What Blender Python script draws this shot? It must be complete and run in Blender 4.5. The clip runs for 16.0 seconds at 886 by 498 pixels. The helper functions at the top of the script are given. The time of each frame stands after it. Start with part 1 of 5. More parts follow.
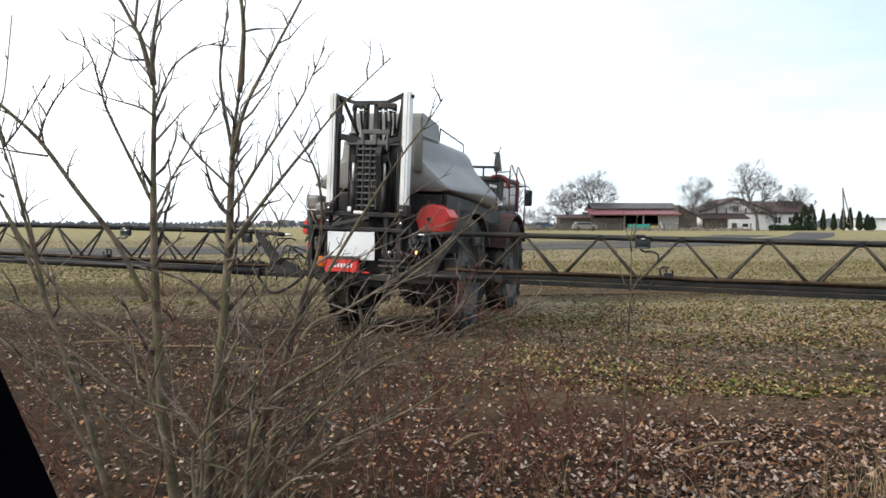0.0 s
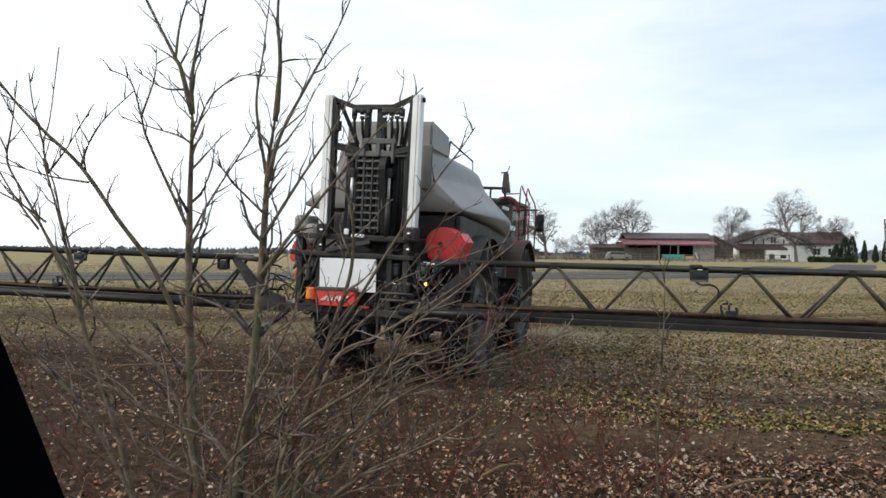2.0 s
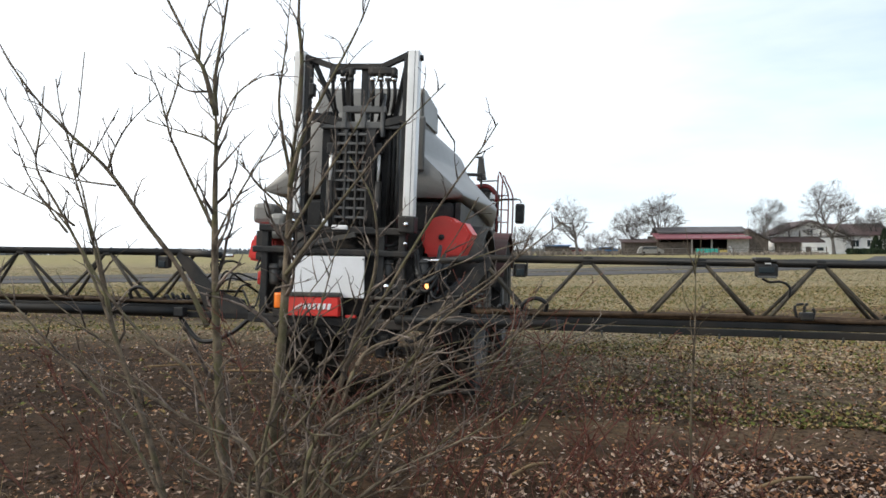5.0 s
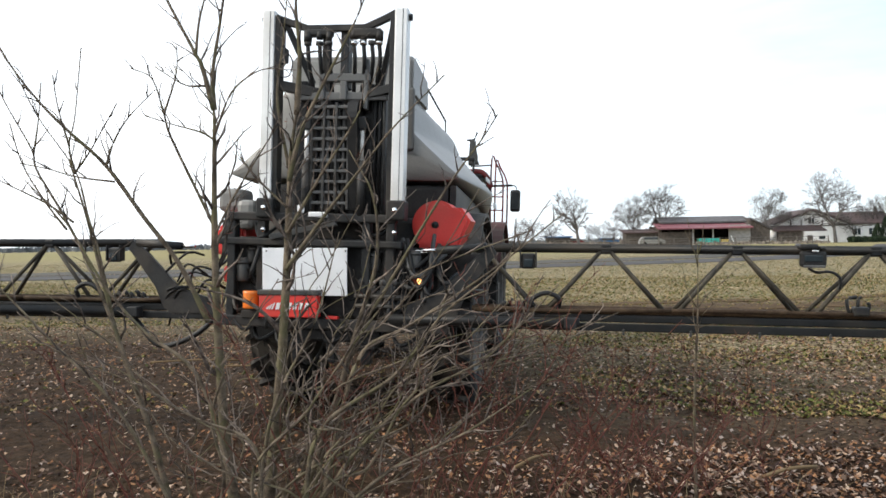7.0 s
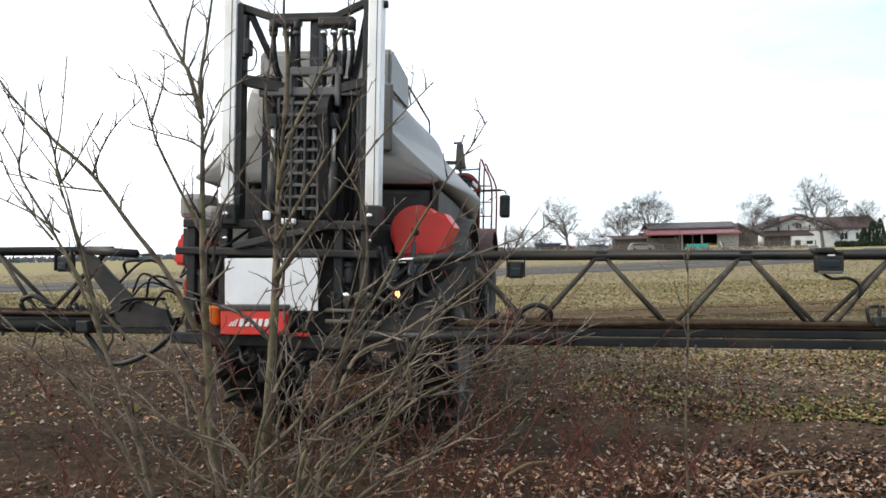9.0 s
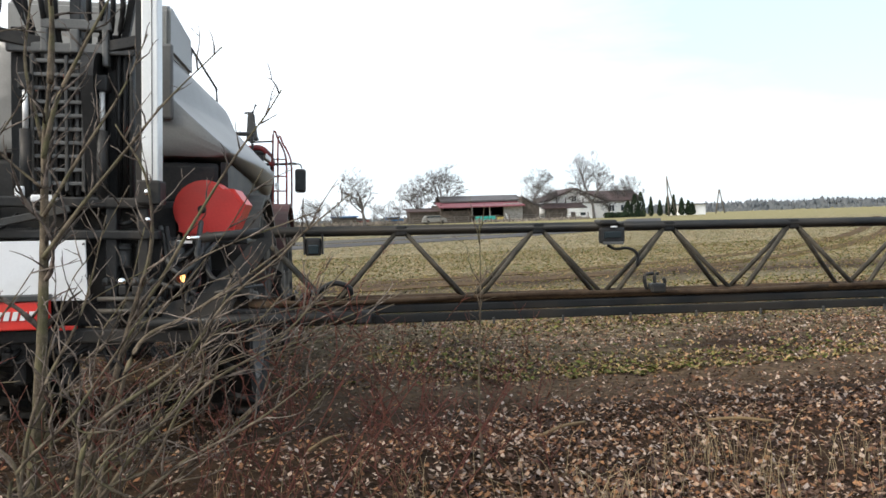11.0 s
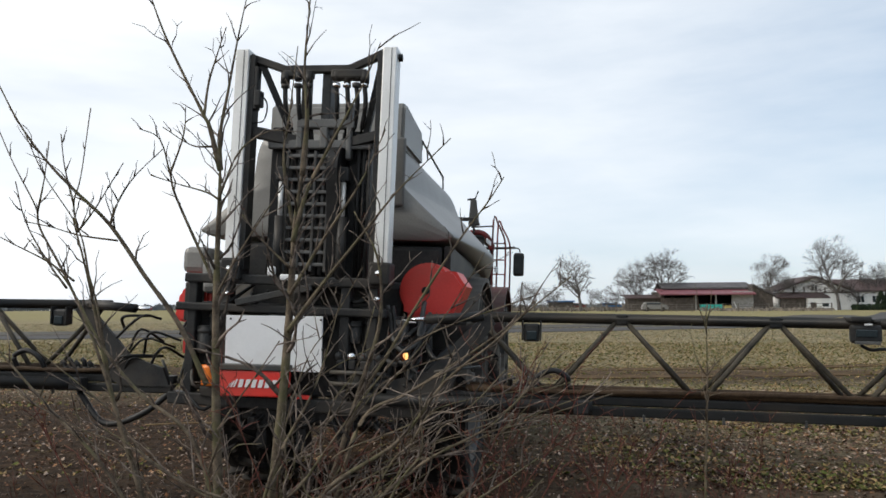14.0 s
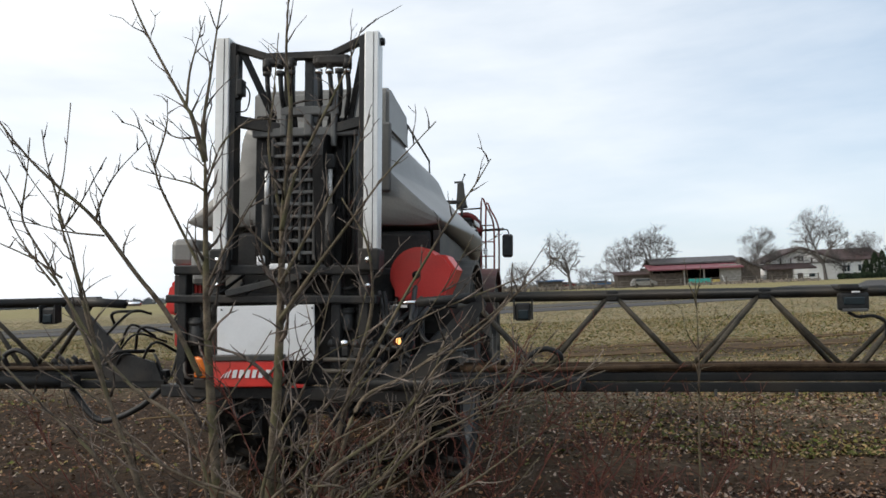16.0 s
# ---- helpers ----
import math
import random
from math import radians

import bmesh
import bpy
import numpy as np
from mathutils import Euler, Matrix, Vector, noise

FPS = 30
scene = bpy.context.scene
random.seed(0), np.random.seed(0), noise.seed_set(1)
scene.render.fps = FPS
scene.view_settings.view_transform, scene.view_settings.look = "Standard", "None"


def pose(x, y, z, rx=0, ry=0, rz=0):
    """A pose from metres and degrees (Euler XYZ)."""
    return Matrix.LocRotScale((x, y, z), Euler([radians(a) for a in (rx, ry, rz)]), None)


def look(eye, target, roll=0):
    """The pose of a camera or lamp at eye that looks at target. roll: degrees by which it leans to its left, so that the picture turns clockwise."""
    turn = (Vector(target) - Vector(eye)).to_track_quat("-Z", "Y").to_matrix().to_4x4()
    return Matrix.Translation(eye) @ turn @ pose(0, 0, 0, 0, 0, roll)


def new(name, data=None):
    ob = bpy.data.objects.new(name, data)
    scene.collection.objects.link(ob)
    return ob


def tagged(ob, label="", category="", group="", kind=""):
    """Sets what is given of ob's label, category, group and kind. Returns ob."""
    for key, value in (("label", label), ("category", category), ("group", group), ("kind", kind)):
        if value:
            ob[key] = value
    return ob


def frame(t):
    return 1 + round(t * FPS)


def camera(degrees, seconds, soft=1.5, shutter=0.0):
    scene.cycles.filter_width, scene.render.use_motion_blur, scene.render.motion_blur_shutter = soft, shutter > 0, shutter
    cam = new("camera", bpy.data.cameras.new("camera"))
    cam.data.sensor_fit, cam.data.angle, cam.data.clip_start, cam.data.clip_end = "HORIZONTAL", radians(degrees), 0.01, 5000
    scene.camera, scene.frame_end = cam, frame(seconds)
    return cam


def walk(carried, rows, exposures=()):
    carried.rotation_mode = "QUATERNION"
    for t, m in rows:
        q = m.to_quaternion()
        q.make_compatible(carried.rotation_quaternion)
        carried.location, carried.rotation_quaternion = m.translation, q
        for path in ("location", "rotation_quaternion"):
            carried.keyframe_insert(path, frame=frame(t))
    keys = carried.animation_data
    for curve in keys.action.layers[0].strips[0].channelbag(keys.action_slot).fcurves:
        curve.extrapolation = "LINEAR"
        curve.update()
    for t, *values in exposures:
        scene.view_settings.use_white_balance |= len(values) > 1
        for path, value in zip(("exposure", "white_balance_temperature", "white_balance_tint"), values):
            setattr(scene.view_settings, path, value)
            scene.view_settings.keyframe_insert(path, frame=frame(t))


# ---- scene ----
EYE = 1.6  # height of the lens over the field, held at the open window of a parked vehicle
cam = camera(61.6, 16.0, soft=1.6)
SHIFT = [(0, 0, 0), (1.5, 0.007, 0), (3.5, 0.011, 0), (4.5, 0.035, 0.03), (7, 0.036, 0.06), (8, 0.036, 0.06), (10.3, 0.03, 0.10), (12.5, 0.02, 0.11), (16, 0.012, 0.11)]


def lean(t):
    """The small sideways and forward drift of the lens at t seconds."""
    for (t0, x0, y0), (t1, x1, y1) in zip(SHIFT, SHIFT[1:]):
        if t <= t1:
            k = (t - t0) / (t1 - t0)
            return x0 + (x1 - x0) * k, y0 + (y1 - y0) * k
    return SHIFT[-1][1:]


TURNS = [
    (0, -1.70, -0.00, 0.00),
    (0.5, -1.09, -0.04, 1.57),
    (1, -0.61, -0.09, 2.57),
    (1.5, -0.06, -0.62, 2.61),
    (2, 0.46, -0.56, 2.48),
    (2.5, 0.85, -0.57, 2.40),
    (3, 1.08, -0.18, 2.20),
    (3.5, 1.04, 0.09, 2.07),
    (4, 0.73, -0.05, 2.40),
    (4.5, 0.48, -0.08, 4.47),
    (7, -0.29, 0.93, 4.91),
    (7.5, -0.23, 0.96, 4.63),
    (8, 0.19, 1.16, 4.38),
    (10.3, 0.29, 1.85, 3.09),
    (10.5, -1.66, 2.41, -0.83),
    (11, -2.23, 1.92, -11.46),
    (11.5, -1.45, 1.85, -12.26),
    (12, -1.03, 1.21, -9.09),
    (12.5, 1.53, -0.21, -0.53),
    (13, 3.46, 0.04, 1.69),
    (13.5, 4.20, 0.12, 3.94),
    (14, 4.57, 0.29, 5.04),
    (14.5, 4.68, 0.58, 5.69),
    (15, 4.61, 0.66, 5.91),
    (15.5, 4.33, 1.15, 5.73),
    (16, 3.29, 2.34, 4.30),
]
walk(cam, [(t, pose(*lean(t), EYE, 90 + pitch, roll, yaw)) for t, pitch, roll, yaw in TURNS],
     exposures=[(0, 0.22), (1.5, 0.0), (3.5, -0.12), (4.5, 0.0), (7, 0.3), (8, 0.3), (10.3, 0.33), (11, 0.36), (11.5, -0.02), (12.5, -0.28), (13, -0.4), (13.5, -0.4), (14, -0.28), (16, -0.25)])

# ---- world and sun ----
world = bpy.data.worlds.new("overcast_sky")
scene.world = world
world.use_nodes = True
wn, wl = world.node_tree.nodes, world.node_tree.links
back = wn["Background"]
sky = wn.new("ShaderNodeTexSky")
sky.sky_type, sky.sun_disc = "NISHITA", False
sky.sun_elevation, sky.sun_rotation = radians(32), radians(215)
sky_level = wn.new("ShaderNodeVectorMath")
sky_level.operation = "SCALE"
sky_level.inputs["Scale"].default_value = 0.13
coord = wn.new("ShaderNodeTexCoord")
stretch = wn.new("ShaderNodeMapping")
stretch.inputs["Scale"].default_value = (1.0, 1.3, 4.5)
stretch.inputs["Rotation"].default_value = (0, radians(14), 0)
cloud = wn.new("ShaderNodeTexNoise")
cloud.inputs["Scale"].default_value, cloud.inputs["Detail"].default_value, cloud.inputs["Roughness"].default_value = 1.7, 7, 0.55
cover = wn.new("ShaderNodeMapRange")
cover.inputs[1].default_value, cover.inputs[2].default_value = 0.36, 0.64
cover.inputs[3].default_value, cover.inputs[4].default_value = -0.22, 0.26
way = wn.new("ShaderNodeSeparateXYZ")
bright_side = wn.new("ShaderNodeMath")
bright_side.operation = "MULTIPLY_ADD"
bright_side.inputs[1].default_value, bright_side.inputs[2].default_value = -0.70, 0.50
veil = wn.new("ShaderNodeMath")
veil.use_clamp = True
blend = wn.new("ShaderNodeMix")
blend.data_type = "RGBA"
blend.inputs[7].default_value = (1.035, 1.075, 1.115, 1)
haze = wn.new("ShaderNodeMix")
haze.data_type = "RGBA"
haze.inputs[0].default_value = 0.72
haze.inputs[7].default_value = (0.60, 0.715, 0.845, 1)
wl.new(sky.outputs[0], sky_level.inputs[0])
wl.new(sky_level.outputs[0], haze.inputs[6])
wl.new(coord.outputs["Generated"], stretch.inputs[0])
wl.new(coord.outputs["Generated"], way.inputs[0])
wl.new(way.outputs[0], bright_side.inputs[0])
wl.new(stretch.outputs[0], cloud.inputs["Vector"])
wl.new(cloud.outputs[0], cover.inputs[0])
wl.new(cover.outputs[0], veil.inputs[0])
wl.new(bright_side.outputs[0], veil.inputs[1])
wl.new(veil.outputs[0], blend.inputs[0])
wl.new(haze.outputs[2], blend.inputs[6])
wl.new(blend.outputs[2], back.inputs[0])
back.inputs[1].default_value = 1.22

sun_data = bpy.data.lights.new("veiled_sun", "SUN")
sun_data.energy, sun_data.angle, sun_data.color = 2.3, radians(14), (1, 0.93, 0.82)
sun = new("veiled_sun", sun_data)
sun.matrix_world = look((-12, -4, 9.5), (0, 0, 0))


# ---- materials ----
def material(name, a, b, scale=8, rough=0.7, metal=0.0, bump=0.2, fine=60, island=0.0, dirt=None, dirt_amount=0.0, spec=0.5):
    """Two tones mixed by coarse and fine grain; island: spread of brightness from piece to piece; dirt: a third tone in blotches."""
    m = bpy.data.materials.new(name)
    m.use_nodes = True
    n, l = m.node_tree.nodes, m.node_tree.links
    p = n["Principled BSDF"]
    p.inputs["Roughness"].default_value, p.inputs["Metallic"].default_value, p.inputs["Specular IOR Level"].default_value = rough, metal, spec
    c = n.new("ShaderNodeTexCoord")
    coarse = n.new("ShaderNodeTexNoise")
    coarse.inputs["Scale"].default_value, coarse.inputs["Detail"].default_value = scale, 5
    small = n.new("ShaderNodeTexNoise")
    small.inputs["Scale"].default_value, small.inputs["Detail"].default_value = fine, 3
    l.new(c.outputs["Object"], coarse.inputs["Vector"])
    l.new(c.outputs["Object"], small.inputs["Vector"])
    add = n.new("ShaderNodeMath")
    add.operation = "MULTIPLY_ADD"
    add.inputs[1].default_value, add.inputs[2].default_value = 0.45, -0.22
    l.new(small.outputs[0], add.inputs[0])
    total = n.new("ShaderNodeMath")
    l.new(coarse.outputs[0], total.inputs[0])
    l.new(add.outputs[0], total.inputs[1])
    spread = n.new("ShaderNodeMapRange")
    spread.inputs[1].default_value, spread.inputs[2].default_value = 0.32, 0.68
    l.new(total.outputs[0], spread.inputs[0])
    mix = n.new("ShaderNodeMix")
    mix.data_type = "RGBA"
    mix.inputs[6].default_value, mix.inputs[7].default_value = (*a, 1), (*b, 1)
    l.new(spread.outputs[0], mix.inputs[0])
    out = mix.outputs[2]
    if dirt:
        blot = n.new("ShaderNodeTexNoise")
        blot.inputs["Scale"].default_value, blot.inputs["Detail"].default_value = scale * 0.45, 6
        l.new(c.outputs["Object"], blot.inputs["Vector"])
        lim = n.new("ShaderNodeMapRange")
        lim.inputs[1].default_value, lim.inputs[2].default_value, lim.inputs[4].default_value = 0.48, 0.62, dirt_amount
        l.new(blot.outputs[0], lim.inputs[0])
        over = n.new("ShaderNodeMix")
        over.data_type = "RGBA"
        over.inputs[7].default_value = (*dirt, 1)
        l.new(lim.outputs[0], over.inputs[0])
        l.new(out, over.inputs[6])
        out = over.outputs[2]
    if island:
        g = n.new("ShaderNodeNewGeometry")
        lev = n.new("ShaderNodeMapRange")
        lev.inputs[3].default_value, lev.inputs[4].default_value = 1 - island, 1 + island
        l.new(g.outputs["Random Per Island"], lev.inputs[0])
        sc = n.new("ShaderNodeVectorMath")
        sc.operation = "SCALE"
        l.new(out, sc.inputs[0])
        l.new(lev.outputs[0], sc.inputs["Scale"])
        out = sc.outputs[0]
    l.new(out, p.inputs["Base Color"])
    if bump:
        bp = n.new("ShaderNodeBump")
        bp.inputs["Strength"].default_value, bp.inputs["Distance"].default_value = bump, 0.02
        l.new(total.outputs[0], bp.inputs["Height"])
        l.new(bp.outputs[0], p.inputs["Normal"])
    return m


def leaf_material(name, tones, rough=0.75):
    """A tone for each leaf, drawn from a list."""
    m = material(name, tones[0], tones[0], bump=0, spec=0.12)
    n, l = m.node_tree.nodes, m.node_tree.links
    g = n.new("ShaderNodeNewGeometry")
    ramp = n.new("ShaderNodeValToRGB")
    ramp.color_ramp.interpolation = "CONSTANT"
    while len(ramp.color_ramp.elements) < len(tones):
        ramp.color_ramp.elements.new(0.5)
    for i, tone in enumerate(tones):
        ramp.color_ramp.elements[i].position = i / len(tones)
        ramp.color_ramp.elements[i].color = (*tone, 1)
    l.new(g.outputs["Random Per Island"], ramp.inputs[0])
    p = n["Principled BSDF"]
    l.new(ramp.outputs[0], p.inputs["Base Color"])
    p.inputs["Roughness"].default_value = rough
    return m


def glow(name, rgb, strength):
    m = material(name, rgb, rgb, rough=0.3, bump=0)
    p = m.node_tree.nodes["Principled BSDF"]
    p.inputs["Emission Color"].default_value, p.inputs["Emission Strength"].default_value = (*rgb, 1), strength
    return m


STEEL = material("black_paint", (0.013, 0.0138, 0.0145), (0.0305, 0.0305, 0.0297), 6, 0.5, bump=0.08, dirt=(0.0696, 0.058, 0.0464), dirt_amount=0.5, spec=0.25)
GREY_STEEL = material("grey_steel", (0.033, 0.0345, 0.0345), (0.0675, 0.0675, 0.0645), 5, 0.5, bump=0.1, dirt=(0.0825, 0.069, 0.0525), dirt_amount=0.6, spec=0.3)
BOOM = material("dusty_dark_boom_paint", (0.008, 0.009, 0.010), (0.018, 0.0185, 0.018), 4, 0.45, bump=0.1, dirt=(0.045, 0.036, 0.026), dirt_amount=0.5, spec=0.25)
BOOM_TUBE = material("muddy_boom_tube", (0.030, 0.028, 0.023), (0.078, 0.067, 0.050), 9, 0.7, bump=0.3, spec=0.2)
ALU = material("anodised_aluminium", (0.72, 0.72, 0.70), (0.82, 0.82, 0.80), 3, 0.42, 0.35, 0.05, dirt=(0.5, 0.47, 0.42), dirt_amount=0.5)
CHROME = material("chrome", (0.8, 0.8, 0.8), (0.85, 0.85, 0.85), 3, 0.12, 1.0, 0)
TANK = material("grey_plastic_tank", (0.185, 0.181, 0.168), (0.245, 0.239, 0.222), 1.6, 0.42, bump=0.06, dirt=(0.155, 0.142, 0.125), dirt_amount=0.5)
TANK_DARK = material("dusty_grey_moulding", (0.10, 0.098, 0.092), (0.15, 0.146, 0.136), 3, 0.5, bump=0.06, dirt=(0.12, 0.11, 0.095), dirt_amount=0.4)
RED = material("red_paint", (0.60, 0.026, 0.020), (0.70, 0.042, 0.030), 3, 0.42, bump=0.04, dirt=(0.3, 0.06, 0.04), dirt_amount=0.35)
DULL_RED = material("dusty_red_paint", (0.11, 0.015, 0.016), (0.16, 0.024, 0.023), 4, 0.5, bump=0.05, dirt=(0.06, 0.034, 0.028), dirt_amount=0.7, spec=0.3)
WHITE = material("white_plate", (0.74, 0.75, 0.76), (0.8, 0.81, 0.82), 4, 0.4, bump=0.02, dirt=(0.6, 0.58, 0.54), dirt_amount=0.4)
RUBBER = material("muddy_rubber", (0.010, 0.010, 0.010), (0.022, 0.020, 0.018), 7, 0.85, bump=0.4, dirt=(0.13, 0.115, 0.095), dirt_amount=0.85, spec=0.2)
HOSE = material("black_hose", (0.008, 0.008, 0.008), (0.016, 0.0155, 0.015), 12, 0.5, bump=0.1, spec=0.3)
RIM = material("dusty_dark_rim", (0.03, 0.03, 0.03), (0.075, 0.07, 0.062), 6, 0.6, bump=0.1, dirt=(0.10, 0.085, 0.065), dirt_amount=0.8)
AMBER = material("amber_lens", (0.75, 0.16, 0.02), (0.8, 0.22, 0.03), 20, 0.25, bump=0.05)
AMBER_LIT = glow("lit_amber_lens", (1.0, 0.5, 0.16), 2.2)
GLASS = material("dark_glass", (0.02, 0.03, 0.035), (0.03, 0.04, 0.045), 2, 0.06, bump=0)
MIRROR = material("mirror_glass", (0.75, 0.8, 0.82), (0.78, 0.82, 0.84), 2, 0.03, 1.0, 0)
BARK = material("grey_brown_bark", (0.056, 0.0434, 0.032), (0.2, 0.158, 0.111), 14, 0.85, bump=0.6, fine=120, dirt=(0.113, 0.108, 0.0517), dirt_amount=0.7, spec=0.2)
TWIG = material("twig_bark", (0.055, 0.043, 0.037), (0.20, 0.162, 0.132), 20, 0.8, bump=0.3, island=0.6, spec=0.2)
RED_TWIG = material("reddish_twig_bark", (0.093, 0.0245, 0.0229), (0.14, 0.0592, 0.0374), 20, 0.7, bump=0.2, island=0.5, spec=0.2)
# farm tree bark, paled towards grey to hold the distance haze in its colour
HAZED_BARK = material("hazed_bark", (0.0904, 0.0829, 0.0793), (0.16, 0.146, 0.139), 1, 0.9, bump=0, island=0.3, spec=0.1)
STRAW = leaf_material("dry_straw", [(0.26, 0.19, 0.10), (0.34, 0.27, 0.16), (0.19, 0.13, 0.07), (0.24, 0.19, 0.12)])
LITTER = leaf_material("dry_leaves", [(0.319, 0.164, 0.081), (0.438, 0.33, 0.251), (0.202, 0.0973, 0.0486), (0.225, 0.116, 0.0584), (0.379, 0.249, 0.163), (0.0651, 0.034, 0.0195), (0.0474, 0.0256, 0.0163), (0.0711, 0.0439, 0.0324), (0.137, 0.0852, 0.0616), (0.237, 0.164, 0.121), (0.0889, 0.0486, 0.0341), (0.319, 0.256, 0.218), (0.0497, 0.033, 0.0291), (0.16, 0.0803, 0.0486), (0.118, 0.0803, 0.0584), (0.1, 0.0608, 0.0421)])
SEEDLING = leaf_material("crop_leaves", [(0.0963, 0.112, 0.0243), (0.174, 0.16, 0.0497), (0.27, 0.197, 0.0773), (0.0577, 0.0671, 0.0198), (0.366, 0.25, 0.121), (0.145, 0.0949, 0.0386), (0.114, 0.126, 0.0352), (0.318, 0.224, 0.111), (0.0481, 0.0403, 0.0165)])
BROWN_HOSE = material("muddy_brown_hose", (0.028, 0.017, 0.010), (0.065, 0.042, 0.024), 10, 0.75, bump=0.2, spec=0.2)
FENDER_GREY = material("dusty_grey_plastic", (0.035, 0.034, 0.032), (0.07, 0.066, 0.06), 5, 0.6, bump=0.1, dirt=(0.12, 0.105, 0.085), dirt_amount=0.6, spec=0.25)
FENDER = material("dusty_maroon_plastic", (0.045, 0.016, 0.015), (0.075, 0.026, 0.023), 4, 0.55, bump=0.05, dirt=(0.06, 0.045, 0.035), dirt_amount=0.6, spec=0.25)


# ---- mesh helpers ----
def part(name, bm, mat, parent=None, label=""):
    """Links a bmesh as one mesh object under a thing or a part."""
    me = bpy.data.meshes.new(name)
    bmesh.ops.recalc_face_normals(bm, faces=bm.faces[:])
    bm.to_mesh(me)
    bm.free()
    me.materials.append(mat)
    ob = new(name, me)
    ob.parent = parent
    if label:
        tagged(ob, label)
    return ob


def block(bm, a, b, bevel=0.0):
    """A box from corner a to corner b, its edges rounded by bevel."""
    made = bmesh.ops.create_cube(bm, size=1)["verts"]
    for v in made:
        v.co = [(a[i] + b[i]) / 2 + v.co[i] * abs(b[i] - a[i]) for i in range(3)]
    if bevel:
        edges = {e for v in made for e in v.link_edges}
        bmesh.ops.bevel(bm, geom=list(edges), offset=bevel, segments=2, affect="EDGES", profile=0.5)
    return bm


def boxed(a, b, bevel=0.0):
    return block(bmesh.new(), a, b, bevel)


def prism(bm, outline, axis, lo, hi):
    """An outline in the two other axes, drawn out along axis from lo to hi."""
    rings = []
    for w in (lo, hi):
        ring = []
        for u, v in outline:
            co = [u, v]
            co.insert(axis, w)
            ring.append(bm.verts.new(co))
        rings.append(ring)
    n = len(outline)
    bm.faces.new(rings[0])
    bm.faces.new(rings[1][::-1])
    for i in range(n):
        bm.faces.new((rings[0][i], rings[0][(i + 1) % n], rings[1][(i + 1) % n], rings[1][i]))
    return bm


def smooth_line(points, steps):
    """Points on a smooth line through the given ones."""
    pts = [Vector(p) for p in points]
    pts = [2 * pts[0] - pts[1]] + pts + [2 * pts[-1] - pts[-2]]
    out = []
    for i in range(1, len(pts) - 2):
        p0, p1, p2, p3 = pts[i - 1:i + 3]
        for s in range(steps):
            k = s / steps
            out.append(0.5 * (2 * p1 + (p2 - p0) * k + (2 * p0 - 5 * p1 + 4 * p2 - p3) * k * k + (3 * p1 - p0 - 3 * p2 + p3) * k ** 3))
    return out + [pts[-2]]


class Tubes:
    """Gathers round tubes as plain vertices and faces."""

    def __init__(self):
        self.verts, self.faces = [], []

    def add(self, pts, radii, n=5):
        start = len(self.verts)
        for i, p in enumerate(pts):
            p = Vector(p)
            way = (Vector(pts[min(i + 1, len(pts) - 1)]) - Vector(pts[max(i - 1, 0)])).normalized()
            side = way.cross(Vector((0, 0, 1)) if abs(way.z) < 0.9 else Vector((1, 0, 0))).normalized()
            up = side.cross(way)
            for k in range(n):
                a = 2 * math.pi * k / n
                self.verts.append(p + (side * math.cos(a) + up * math.sin(a)) * radii[i])
        for i in range(len(pts) - 1):
            for k in range(n):
                a, b = start + i * n + k, start + i * n + (k + 1) % n
                self.faces.append((a, b, b + n, a + n))
        self.faces.append(tuple(start + k for k in range(n))[::-1])
        self.faces.append(tuple(start + (len(pts) - 1) * n + k for k in range(n)))

    def link(self, name, mat, parent=None, label=""):
        me = bpy.data.meshes.new(name)
        me.from_pydata([tuple(v) for v in self.verts], [], self.faces)
        me.polygons.foreach_set("use_smooth", [True] * len(me.polygons))
        me.materials.append(mat)
        ob = new(name, me)
        ob.parent = parent
        if label:
            tagged(ob, label)
        return ob


def pipe(name, points, r, mat, parent=None, n=8, label="", steps=1):
    t = Tubes()
    pts = smooth_line(points, steps) if steps > 1 else [Vector(p) for p in points]
    t.add(pts, [r] * len(pts), n)
    return t.link(name, mat, parent, label)


def bar(name, p, q, w, h, mat, parent=None, label=""):
    """A straight rectangular bar from p to q, w across and h high."""
    p, q = Vector(p), Vector(q)
    way = (q - p).normalized()
    side = way.cross(Vector((0, 0, 1)) if abs(way.z) < 0.95 else Vector((0, 1, 0))).normalized()
    up = side.cross(way)
    bm = bmesh.new()
    ring = []
    for e in (p, q):
        ring.append([bm.verts.new(e + side * w / 2 * sx + up * h / 2 * sz) for sx, sz in ((-1, -1), (1, -1), (1, 1), (-1, 1))])
    bm.faces.new(ring[0])
    bm.faces.new(ring[1][::-1])
    for i in range(4):
        bm.faces.new((ring[0][i], ring[0][(i + 1) % 4], ring[1][(i + 1) % 4], ring[1][i]))
    bmesh.ops.bevel(bm, geom=bm.edges[:], offset=min(w, h) * 0.12, segments=1, affect="EDGES")
    return part(name, bm, mat, parent, label)


# ---- ground ----
def lift(x, y):
    """Height of the field: level by the camera, then rising gently towards the farm."""
    k = min(max((y - 18) / 112, 0), 1)
    far = min(max((y - 130) / 700, 0), 1)
    return 1.0 * k * k * (3 - 2 * k) * (0.55 + 0.45 * k) + 0.45 * far


def clod(x, y):
    near = max(0.0, 1 - math.hypot(x, y) / 45)
    return near * (0.05 * noise.noise((x * 0.7, y * 0.7, 0)) + 0.035 * noise.noise((x * 2.7, y * 2.7, 3)) + 0.022 * noise.noise((x * 8, y * 8, 5)))


